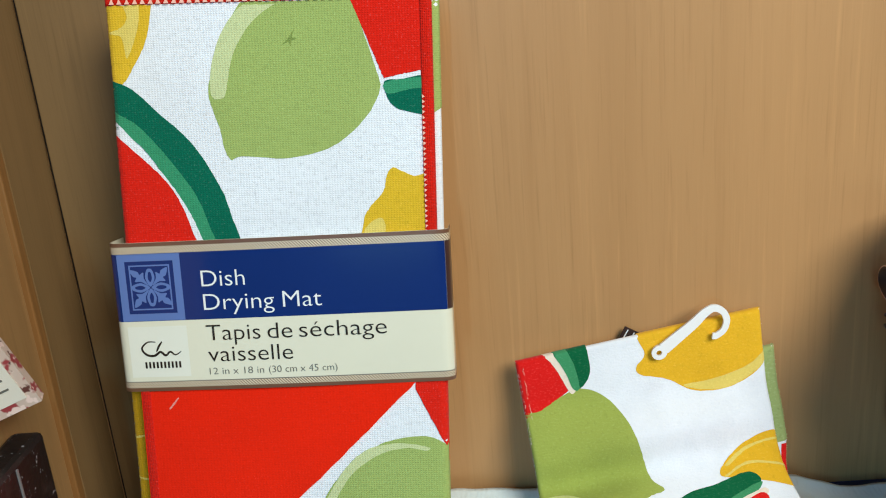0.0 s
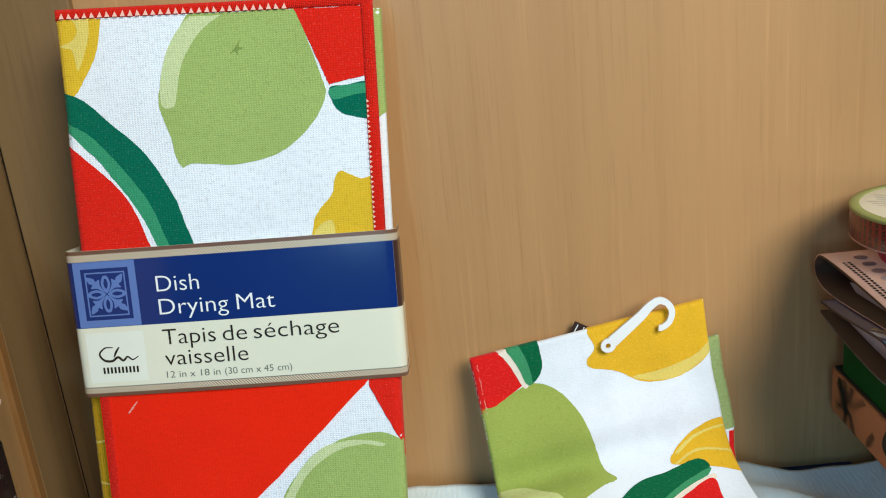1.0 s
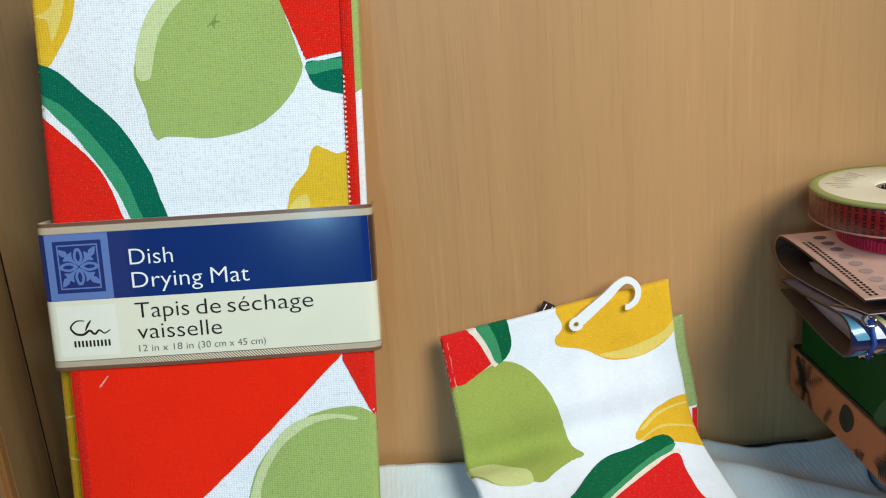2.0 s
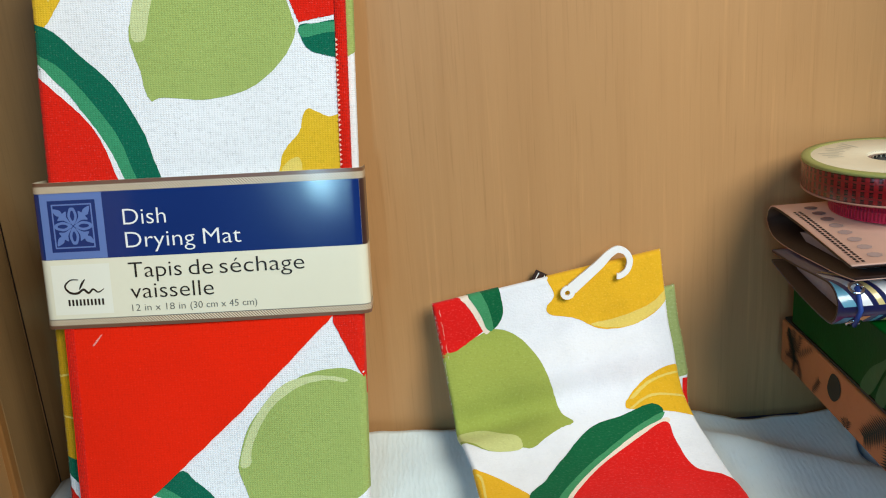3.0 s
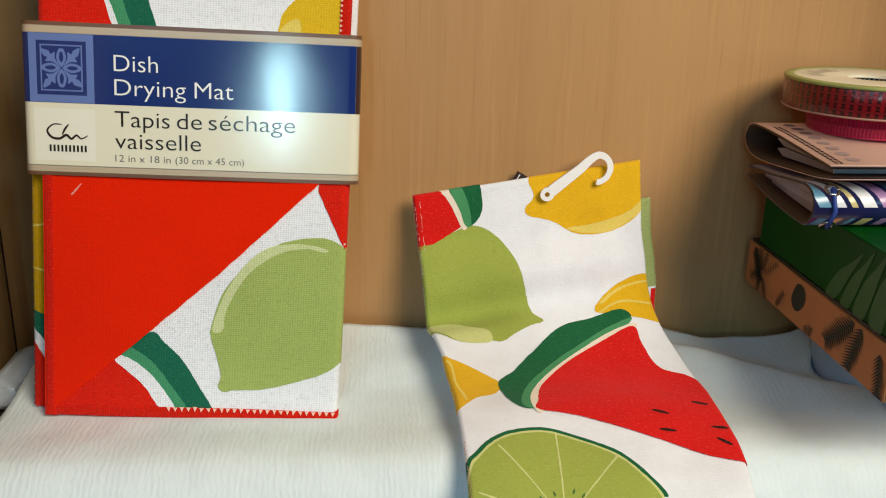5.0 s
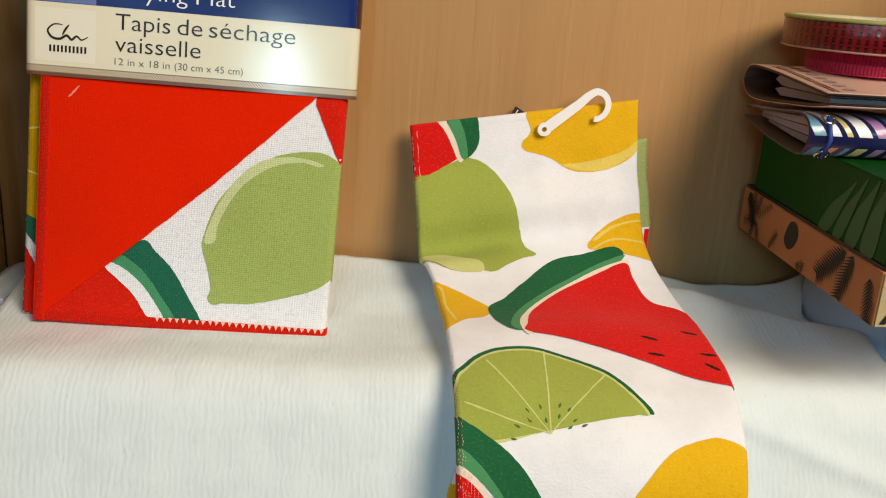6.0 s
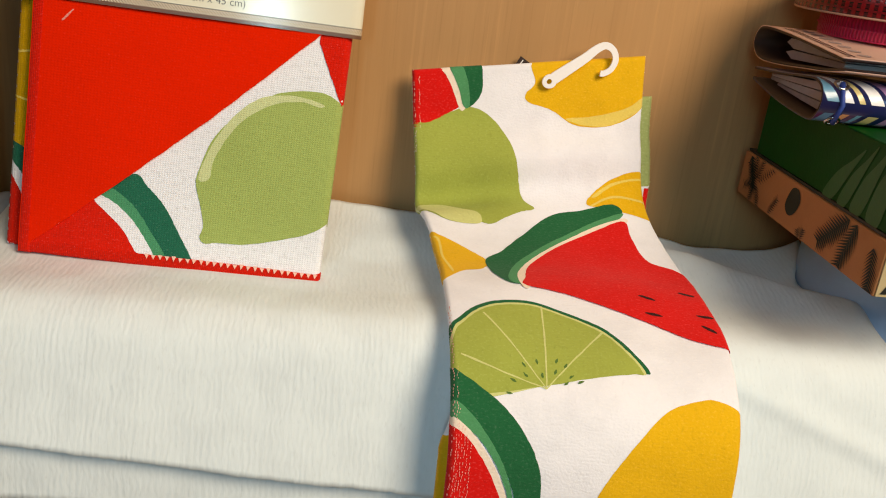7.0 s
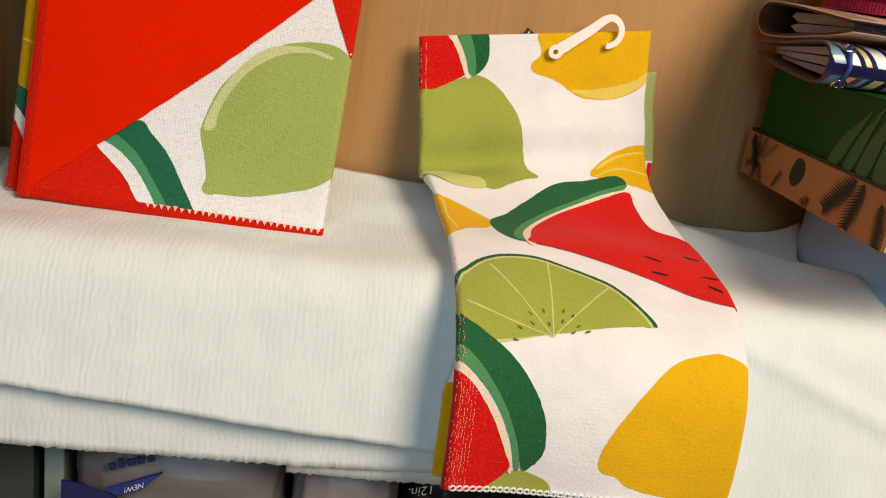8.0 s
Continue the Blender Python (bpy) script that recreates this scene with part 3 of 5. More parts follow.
printed("inner_rind_print", up_print, "-6,260 0,257 4,254.4 13.1,248.3 24.7,234.7 36.4,217.8 42,203 46,186 30,180 33,200 26,218 16,236 4,247 -6,255", mat_green_mid, upper, L3, UL)
printed("rind_edge_print", up_print, "-6,255 1.7,251.3 13.3,238 24.9,223 31.7,211.9 37,200 41,184 24,180 30,200 22,215 12,230 -6,248", mat_white, upper, L4, UL)
printed("melon_print", up_print, "-6,252 -0.8,247.1 11.7,235.4 22.5,224.3 29.4,213.4 34,200 38,182 10,178 -8,180 -10,220", mat_red, upper, 0.0007, UL)
printed("lime_print", up_print, "70,309 57,294 49.5,277 46.2,264 48.2,254 50.5,247 52,238 55,232.4 60,234 83,233 103,238 118,250 125.6,263 124.5,271 119,289 112,308 92,312", mat_lime, upper, L1, UL)
printed("lime_highlight", up_print, "88,308 78,302 69,295.5 61,285 57,275 54,262.5 50,260.5 47.4,263 47.8,272 51.2,284.5 57,295 65,303 72,308", mat_lime_pale, upper, L2, (0.001, 0.144, 0.16, 0.3025))
printed("stem_mark", up_print, "84,286.5 85.4,288.6 87.5,291 86.4,287.8 88.6,287 86,286.2 85.6,283.6 84.6,285.6 81.8,284.6 83.4,286.2", cloth("mat_dark_lime_weave", srgb(132, 152, 78)), upper, L2)
printed("melon_corner", up_print, "113.4,304 146,306 148,272 138,270.5 127.5,268.3 122.5,281.4", mat_red, upper, L2, UL, False)
printed("small_rind", up_print, "127.6,266.5 135,267.6 149,268.2 150,252.5 137,253.3 130.5,257", mat_green, upper, L2, UL)
printed("small_inner_rind", up_print, "127.6,266 135,267.6 149,268.2 150,264.5 139,263 131,261.2 128.2,262", mat_green_mid, upper, L3, UL)
printed("lemon_tip_print", up_print, "125.4,216 127.6,224 130,227.3 134,226 140,223.3 149,222.5 150,196 117,190 115.8,202 119,209", mat_yellow, upper, L1, UL)
printed("lemon_tip_shade", up_print, "116.5,199 124,204 126,198 122,190 116,190", mat_yellow_pale, upper, L2, UL)

# the overlocked border of the upper panel, with its zigzag thread
part("stitched_edge", slab(lambda u, v, n: up_soft(u, v, n + 0.0012), 0.0008, 0.1500, 0.3050, 0.3106, 60, 3, 0.0078, 0.002), thread_red, upper, "red overlocked edge")
part("stitched_edge", slab(lambda u, v, n: up_soft(u, v, n + 0.0012), 0.1440, 0.1503, 0.160, 0.3080, 3, 60, 0.0078, 0.002), thread_red, upper, "red overlocked edge")


def teeth(surface, u0, u1, v, pitch, high, lift, flip=False):
    """A row of small triangles of paler thread."""
    out = bmesh.new()
    out.loops.layers.uv.new("UVMap")
    u = u0
    while u < u1 - pitch * 0.5:
        j = random.uniform(-0.12, 0.12) * pitch
        top = v + high * random.uniform(0.85, 1.1)
        a, b, c = (u + pitch * 0.16, v), (u + pitch * 0.84, v), (u + pitch * 0.5 + j, top)
        if flip:
            a, b, c = (a[0], top), (b[0], top), (c[0], v)
        out.faces.new([out.verts.new(surface(p[0], p[1], lift)) for p in (a, b, c)])
        u += pitch
    return out


part("zigzag_thread", teeth(up_soft, 0.003, 0.112, 0.3058, 0.0036, 0.0026, 0.0016), thread_pale, upper)
part("zigzag_thread", teeth(lambda u, v, n: up_soft(0.1455 + (v - 0.2), u, n), 0.198, 0.262, 0.1995, 0.0024, 0.0012, 0.0016), thread_pale, upper)

LL = (0.0032, 0.1560, 0.0040, 0.168)
flap_ring = [p for a, b in zip(pairs("3.2,-2 56,44.9 92.4,78.7 135.8,122.6 148,136 148,164 3.2,164"), pairs("56,44.9 92.4,78.7 135.8,122.6 148,136 148,164 3.2,164 3.2,-2")) for p in [Vector(a).lerp(Vector(b), k / 14) for k in range(14)]]


def flap_face(u, v, n):
    return low_soft(u, v, n)


def flap_mesh():
    """The corner turned back over the panel, its plain red side out, with a soft rolled edge."""
    bm = decal(flap_face, [flap_ring], 0.006, 0.0016, 0.0004)
    got = bmesh.ops.extrude_face_region(bm, geom=list(bm.faces))
    for v in got["geom"]:
        if isinstance(v, bmesh.types.BMVert):
            v.co -= MN * 0.0016
    bmesh.ops.recalc_face_normals(bm, faces=bm.faces)
    return bm


part("turned_corner", flap_mesh(), mat_red_plain, lower, "plain scarlet reverse side, folded over", False)
printed("melon_print", low_face, "2,-2 20,13 38.4,29.4 46,24 53,17.5 60,9.5 64.8,3 40,-6", mat_red, lower, L1, LL, False)
printed("rind_print", low_face, "55.6,44 63,38.5 71.4,30.3 80,17 88,2 80,-4 62,14 40,30", mat_green, lower, L1, LL)
printed("inner_rind_print", low_face, "45,35.6 52,32.0 58.8,26.2 66.2,16.2 74.8,3 66,0 56,18 41,30.5", mat_green_mid, lower, 0.00026, LL)
printed("rind_edge_print", low_face, "41.3,31.2 49,27.5 56.9,20.8 63,13 69,3 62,2 52,16 38,28.5", mat_white, lower, 0.00030, LL)
printed("lime_print", low_face, "133.8,96.6 118,92 102,79.3 91.9,66 86.8,49.4 86.2,42.5 89.0,33.7 91.8,22.4 90.6,16.0 93.4,13.2 98.3,14.1 106,14.6 116,15.7 134,21.1 150,28.5 160,44 162,80 148.5,95", mat_lime, lower, L3, LL)
printed("lime_highlight", low_face, "143,91.6 127,93.4 110,88.4 96,71.6 88.6,54.4 87.2,45.4 92.3,46.6 94.2,57.9 103.9,75.8 118.3,87.2 132.1,91 142.3,89.6", mat_lime_pale, lower, L4, LL)
printed("melon_corner", low_face, "138,121 152.4,91.5 158,110 158,135 138,135", mat_red, lower, L3, LL, False)
part("stitched_edge", slab(lambda u, v, n: low_soft(u, v, n + 0.0010), 0.0030, 0.1535, -0.0026, 0.0048, 60, 3, 0.0078, 0.002), thread_red, lower, "red overlocked edge")
part("stitched_edge", slab(lambda u, v, n: low_soft(u, v, n + 0.0021), 0.0026, 0.0092, -0.0026, 0.165, 3, 60, 0.0078, 0.002), thread_red, lower, "red overlocked edge")
part("zigzag_thread", teeth(low_soft, 0.064, 0.152, 0.0020, 0.0034, 0.0026, 0.0014, True), thread_pale, lower)
lint_rose = cloth("pale_rose_lint", srgb(238, 150, 140))
printed("lint", low_face, "17.5,113.2 19.5,115.5 21.8,118.6 21.2,118.8 18.7,116 17,113.6", lint_rose, lower, 0.0019, None)

ML = (-0.0080, 0.010, -0.0030, 0.160)
printed("lemon_print", mid_face, "-8,160 10,160 10,45 4,47.4 -4,51 -8,53", mat_ochre, middle, L1, ML, False)
printed("lemon_line", mid_face, "-8,95.2 4,97.6 10,99.6 10,98.6 4,96.6 -8,94.2", mat_yellow_pale, middle, L2, ML, False)
printed("lemon_line", mid_face, "-8,75 2,72.6 10,69 10,68 2,71.6 -8,74", mat_yellow_pale, middle, L2, ML, False)
printed("rind_print", mid_face, "-8,53 -4,51 4,47.4 10,45 10,27 3.6,31.5 -3.7,40.3 -8,45", mat_green, middle, L1, ML, False)
printed("melon_print", mid_face, "-8,37 -3.7,32.8 3,20.8 10,12 10,-3 -8,-3", mat_red, middle, L1, ML, False)
printed("lime_print", mid_face, "147,306 158,306 158,262 153,256 150,254 147,253", mat_lime, middle, L1, (0.147, 0.1560, 0.25, 0.3065))
printed("melon_print", mid_face, "147,125 158,125 158,80 147,80", mat_red, middle, L1, (0.147, 0.1560, 0.0, 0.3), False)
printed("lime_print", mid_face, "147,80 158,80 158,28 147,28", mat_lime, middle, L1, (0.147, 0.1560, 0.0, 0.3), False)

# the printed paper band round it
BAND = radians(1.45)
BU, BV = Vector((math.cos(BAND), math.sin(BAND))), Vector((-math.sin(BAND), math.cos(BAND)))
BO, BW, BH, BR = Vector((-0.0050, 0.1224)), 0.1626, 0.0735, 0.0045


def band(w, h, n):
    """The band's surface: w round it from its front's near corner, h up it."""
    if w < BR:
        a = min((BR - w) / BR, math.pi / 2)
        x, k = BR - (BR + n) * math.sin(a), -BR + (BR + n) * math.cos(a)
        k -= max(0.0, (BR - w) - BR * math.pi / 2)
    elif w > BW - BR:
        a = min((w - BW + BR) / BR, math.pi / 2)
        x, k = BW - BR + (BR + n) * math.sin(a), -BR + (BR + n) * math.cos(a)
        k -= max(0.0, (w - BW + BR) - BR * math.pi / 2)
    else:
        x, k = w, n
    curl = 0.0010 * math.sin(math.pi * min(max(w / BW, 0), 1)) + 0.0006 * noise.noise((w * 9, h * 9, 5)) + 0.00003 * noise.noise((w * 60, h * 50, 9)) - 0.05 * (h - 0.04) * (w - 0.10)
    q = BO + BU * x + BV * h
    return MO + MU * q.x + MV * q.y + MN * (k + curl + 0.0026)


label_band = part("paper_band", join(patch(band, -0.018, BW + 0.018, 0, BH, 90, 6, 0.0), patch(band, -0.018, BW + 0.018, 0, BH, 90, 6, -0.0004)), label_cream, mat, "glossy navy and cream card band with lettering")
part("brown_end", patch(band, BW - 0.0021, BW + 0.016, 0.0352, 0.0682, 20, 4, 0.00010), label_dark, label_band, "dark brown printed side")
part("navy_panel", patch(band, 0.0, BW - 0.0022, 0.0352, 0.0682, 90, 4, 0.00010), label_navy, label_band)
for h0, h1 in ((0.0018, 0.0046), (0.0682, 0.0716)):
    part("hatched_strip", patch(band, -0.016, BW + 0.016, h0, h1, 90, 2, 0.00010), label_hatch, label_band)
for h0, h1 in ((0.0, 0.0018), (0.0716, BH)):
    part("brown_edge", patch(band, -0.016, BW + 0.016, h0, h1, 90, 2, 0.00012), label_brown, label_band)
part("hairline", patch(band, -0.016, BW + 0.016, 0.0046, 0.0050, 90, 1, 0.00012), ink_grey, label_band)
part("pale_square", patch(band, 0.0055, 0.0345, 0.0072, 0.0325, 12, 4, 0.00008), label_pale, label_band)


def label_shape(name, text, material, lift, smooth=False, holes=()):
    rings = [spline(pairs(text), 5) if smooth else pairs(text)] + [spline(pairs(h), 5) if smooth else pairs(h) for h in holes]
    return part(name, decal(band, rings, 0.004, lift), material, label_band)


label_shape("emblem_square", "4,35.4 34.5,35.4 34.5,68 4,68", label_blue, 0.00020)
label_shape("emblem_field", "7.6,39 31,39 31,64.6 7.6,64.6", label_navy, 0.00028)
label_shape("emblem_frame", "9.4,40.8 29.2,40.8 29.2,62.8 9.4,62.8", label_blue, 0.00036, False, ["10.1,41.5 28.5,41.5 28.5,62.1 10.1,62.1"])
CX, CY = 19.3, 51.8
for k in range(4):
    c, s = math.cos(k * math.pi / 2), math.sin(k * math.pi / 2)

    def turned(text):
        return " ".join("%.3f,%.3f" % (CX + (x * c - y * s) * 1000, CY + (x * s + y * c) * 1000) for x, y in pairs(text))
    label_shape("petal", turned("0.4,0 2.4,1.5 5.2,2.3 8.6,1.3 9.2,0 8.6,-1.3 5.2,-2.3 2.4,-1.5"), label_blue, 0.00036, True, [turned("2.6,0 4.6,1.0 7.2,0.6 7.6,0 7.2,-0.6 4.6,-1.0")])
    label_shape("leaf_scroll", turned("1.0,1.0 2.9,4.4 3.0,7.4 4.9,6.6 5.6,8.2 8.7,9.6 7.9,5.9 6.4,4.9 7.4,3.0 4.4,2.9"), label_blue, 0.00036, True)

def words(line, cap, low, material, label):
    """Words of one printed line, each with its own start and width in millimetres."""
    for body, start, width in line:
        part("lettering", lettering(body, width / 1000, cap, (start / 1000, low), band, 0.0003), material, label_band, label)


words([("Dish", 43.9, 20.9)], 0.0079, 0.0513, ink_white, "white lettering")
words([("Drying", 44.0, 34.0), ("Mat", 82.2, 18.6)], 0.0079, 0.0398, ink_white, "white lettering")
words([("Tapis", 43.9, 26.2), ("de", 73.6, 12.0), ("séchage", 88.9, 42.0)], 0.0078, 0.0247, ink_dark, "dark lettering")
words([("vaisselle", 43.9, 41.2)], 0.0078, 0.0141, ink_dark, "dark lettering")
words([("12 in x 18 in", 43.8, 26.6), ("(30 cm x 45 cm)", 72.8, 33.2)], 0.0034, 0.0077, ink_grey, "grey lettering")

# the maker's mark as plain shapes: a pen flourish over a row of bars
for line, wide in (("18.6,24.8 14.6,24.8 11.6,21.8 13.6,18.6 17.4,18.0 20.6,19.8 23.0,18.0 25.4,19.8 27.8,18.2 30.8,19.8", 0.40), ("21.8,25.0 20.0,22.6 18.6,19.8", 0.36)):
    ring = stroke(spline(pairs(line), 6, False), lambda f, w=wide: w / 1000 * (0.5 + math.sin(math.pi * f)))
    part("mark_stroke", decal(band, [ring], 0.004, 0.0003), ink_dark, label_band)
for k in range(10):
    x = 12.4 + k * 1.86
    label_shape("mark_bar", "%.2f,11.7 %.2f,11.7 %.2f,14.9 %.2f,14.9" % (x, x + 1.0, x + 1.0, x), ink_dark, 0.0003)

# ---------------------------------------------------------------- the kitchen towel
TOWEL = spline(pairs("440,126 436,100 428,70 416,45 405,33 385,24 360,17 330,14 300,7 280,-2 265,-14 256,-30 252,-50 251,-75 251,-100"), 14, False)
TS = (0, 0.03, 0.09, 0.12, 0.16, 0.20, 0.24, 0.28)
TL = (0.0335, 0.0365, 0.0425, 0.0490, 0.0530, 0.0540, 0.0550, 0.0560)
TR = (0.1675, 0.1690, 0.1740, 0.1810, 0.1880, 0.1892, 0.1872, 0.1855)
T_LEN = [0.0]
for a, b in zip(TOWEL, TOWEL[1:]):
    T_LEN.append(T_LEN[-1] + (b - a).length)
T_Y, T_Z = [p.x for p in TOWEL], [p.y for p in TOWEL]


def towel(u, s, n):
    """The towel's surface: u across in a width of 0.13, s down from its top, n outwards."""
    a = u / 0.130
    q = s + 0.022 * (1 - a) * min(max(1 - s / 0.16, 0), 1)
    y, z = float(np.interp(q, T_LEN, T_Y)), float(np.interp(q, T_LEN, T_Z))
    y2, z2 = float(np.interp(q + 0.002, T_LEN, T_Y)), float(np.interp(q + 0.002, T_LEN, T_Z))
    y1, z1 = float(np.interp(q - 0.002, T_LEN, T_Y)), float(np.interp(q - 0.002, T_LEN, T_Z))
    way = Vector((0, y2 - y1, z2 - z1)).normalized()
    out = Vector((0, way.z, -way.y))
    l, r = float(np.interp(s, TS, TL)), float(np.interp(s, TS, TR))
    dent = 0.0105 * math.exp(-((s - 0.088 + 0.010 * a) / 0.010) ** 2) * max(0.25, 1 - a * 1.1) + 0.0016 * math.exp(-((s - 0.036 - 0.012 * a) / 0.010) ** 2)
    puff = 0.0054 * math.exp(-((s - 0.064) / 0.013) ** 2) * math.sin(math.pi * min(max(a, 0), 1))
    soft = 0.0024 * noise.noise((u * 22, s * 20, 8)) * min(1, s / 0.03) + 0.00014 * noise.noise((u * 100, s * 100, 2))
    k = n - dent + puff + soft
    return Vector((l + (r - l) * a, y, z)) + out * k


TT = 0.0045


def towel_layer(u0, u1, s0, s1, depth, thick=TT, r=0.0021, bend=None):
    def soft(u, s, n):
        return towel(u + (bend(u, s) if bend else 0), s, n - depth)

    face = wrap(soft, u0, u1, s0, s1, thick, r)
    return soft, face, slab(soft, u0, u1, s0, s1, 60, 150, thick, r)


kitchen_towel = placed("kitchen_towel", (0.11, 0.33, 0.0), "white fruit-print kitchen towel folded long, draped over white paper", "towel")
t_soft, t_face, t_mesh = towel_layer(0.0002, 0.1300, 0.0070, 0.3165, 0.0)
b_soft, b_face, b_mesh = towel_layer(0.0030, 0.1330, 0.0300, 0.3130, 0.0048, bend=lambda u, s: max(0, u / 0.134) ** 6 * (0.0042 * min(1, max(0, (0.110 - s) / 0.03)) - 0.0056 * min(1, max(0, (s - 0.078) / 0.03)) - 0.004 * min(1, max(0, (s - 0.150) / 0.03))))
c_soft, c_face, c_mesh = towel_layer(0.0065, 0.1270, 0.0240, 0.3160, 0.0094, bend=lambda u, s: -0.0125 * max(0, 1 - u / 0.06) ** 2 * min(1, max(0, (s - 0.235) / 0.04)))
front = part("front_fold", t_mesh, tw_white, kitchen_towel, "white terry printed with limes, lemons and melon")
second = part("second_fold", b_mesh, tw_white, kitchen_towel)
last = part("rear_fold", c_mesh, tw_white, kitchen_towel)


def tp(name, text, material, lift=L1, smooth=True, limits=(-0.0017, 0.1318, 0.0052, 0.3158), surface=None, parent=None):
    return printed(name, surface or t_face, text, material, parent or front, lift, limits, smooth, step=0.0025, jag=0.0003)


tp("melon_print", "-4,2 16,2 19,11 22.5,20 26,31.6 14,38.4 -4,46", tw_red, L1, False)
tp("rind_edge_print", "14,4 19.5,4 22.5,11 25.5,20 29,32 26,33.5 23,24 19,13", tw_cream, L2)
tp("rind_print", "19.5,2 36,2 38.6,16 37.4,25 32.5,31.4 28.5,31 25.6,19", tw_green, L3)
tp("inner_rind_print", "19.5,3 26,3 30.5,17 31.5,31 28,31.2 25,19", tw_green_mid, L4)
tp("lime_print", "-4,46 10,40 21,34.5 32,32 43,38.5 52.5,54 57.6,76 60,90 64,97.5 56,100.4 45,106 36,111.5 30,110 14,110 4,102 -4,92", tw_lime, L1)
tp("lime_highlight", "-3,92 13,90.5 24,96.5 31.5,102 29.5,111 14,110 6,102", tw_lime_pale, L2)
tp("lemon_print", "70,2 131,2 134,20 129,37 112,46 92,45.5 78,36 64.5,30.5 63,25 68,19", tw_yellow, L1)
tp("lemon_highlight", "134,27 121,36 101,40.5 86,41.3 98,46 113,45.6 129,37", tw_yellow_pale, L2)
tp("lemon_half", "95.5,93.5 103,84 115,76.5 130,74 134,88 134,104 118,100 106,96.5", tw_yellow, L1)
tp("lemon_half_line", "100,88 110,81 121,78 130,77.5 130,78.5 121,79.2 111,82.5 102,88.6", tw_yellow_pale, L2)
tp("lemon_half_line", "98,94 112,88 128,91 131,94 131,95 127,92 112,89.4 99,94.6", tw_yellow_pale, L2)
tp("lemon_side", "-4,124 5,126 16,136 25.5,149 21,160 11,164.5 -4,174", tw_yellow, L1)
tp("lemon_side_line", "1,127 4,131 3.4,150 6,164 5,166 2,150 2.6,134", tw_yellow_pale, L2)
tp("melon_rind", "25,148 35,138 49,122.5 71,103.5 92,98 109,93.6 114.5,98 110,104 94,110.5 71,122.5 54,140 42,154.5 36,168 37.5,176.5 31,175 25,163", tw_green, 0.00046)
tp("melon_inner_rind", "113.8,100 96,107 75,119.5 55,135 38,154 32,172 37.2,176.6 38.2,163 48,149 70,128 94,112.5 109,105.5", tw_green_mid, 0.00058)
tp("melon_edge", "113,104 94,111.5 71,126 50,145 38.5,162 37,176.6 41,180 46,156 69,131 93,116 113,108", tw_cream, 0.00066)
tp("melon_slice", "40.5,170 46.5,153 69,130 93,115 112.4,106.4 111.8,120 114,139 126,147 131,160 136,192 136,215 118,212.5 98,203 76,192 55,182.5 39,177.6", tw_red, 0.00076)
for u, s, tilt in ((98, 181, 0.25), (121, 172, 0.3), (98, 194, 0.1), (124, 192, 0.2), (123, 202, 0.75)):
    c, d = math.cos(tilt), math.sin(tilt)
    tp("melon_seed", " ".join("%.2f,%.2f" % (u + (a * c - b * d), s + (a * d + b * c)) for a, b in ((-4.0, 0), (-1.5, -1.0), (3, -0.9), (4.6, 0.3), (2, 0.9), (-2, 0.8))), tw_seed, 0.00090)
RIND = pairs("-1,216 5,206.5 13,198.2 24,193 40,191.3 56,197.6 71,206.6 81.6,218.6 89.8,231.6 84,232.8 60,237.6 41,242 -4,250")


def drawn_in(ring, k):
    """The ring drawn in towards the middle of its straight side."""
    return " ".join("%.2f,%.2f" % (41.5 + (u * 1000 - 41.5) * k, 243.0 + (v * 1000 - 243.0) * k) for u, v in ring)


tp("lime_slice_rind", drawn_in(RIND, 1.0), tw_green, L1)
tp("lime_slice_pith", drawn_in(RIND, 0.958), tw_lime_pale, 0.00026)
tp("lime_slice", drawn_in(RIND, 0.932) + " -4,246", tw_lime, L2)
for u, s in ((4, 229), (16, 203), (44, 194.5), (71, 209.5)):
    a, b = Vector((41.5, 243.5)), Vector((u, s))
    side = Vector((-(b - a).y, (b - a).x)).normalized()
    ring = [a + side * 0.22, b + side * 0.5, b - side * 0.5, a - side * 0.22]
    tp("lime_spoke", " ".join("%.2f,%.2f" % tuple(p) for p in ring), tw_lime_pale, L3, False)
for k, (u, s) in enumerate(((25, 246), (27, 240), (32, 232), (32.5, 237), (38, 230), (40, 237), (46, 235), (47, 229), (51, 231.5), (53, 237), (57, 239.5), (50.5, 240.5))):
    d = (Vector((u, s)) - Vector((41.5, 247))).normalized()
    e = Vector((-d.y, d.x))
    ring = [Vector((u, s)) + d * x + e * y for x, y in ((-1.5, 0), (0, 0.55), (1.5, 0.1), (0, -0.55))]
    tp("lime_pip", " ".join("%.2f,%.2f" % tuple(p) for p in ring), tw_pip, L3)
tp("lower_rind", "-4,234 4,238.6 13,244.6 24,253.6 33.5,266 40,280 41.4,294 37,302 33,303.6 29,290 20,272 8,258 -4,252", tw_green, L4)
tp("lower_inner_rind", "-4,250 3,251.6 12,260.4 21.6,274 28.6,290 31.8,303.4 29.5,303 26,290 19,276 10,265 -4,257", tw_green_mid, 0.0006)
tp("lower_edge", "-4,257.4 2,258.6 10.6,266 19.2,278 25.8,291 29,303.2 27,305 20,286 9,270 -4,262", tw_cream, 0.0007)
tp("lower_melon", "-4,261.2 1,262.2 9,268.8 18.2,282.4 25,296.6 27.4,304 18,314 10,322 -4,322 -8,290", tw_red, 0.0008)
tp("lower_lime", "14,316 27,305.4 38,305.6 47,311 46,322 20,324", tw_lime, L1)
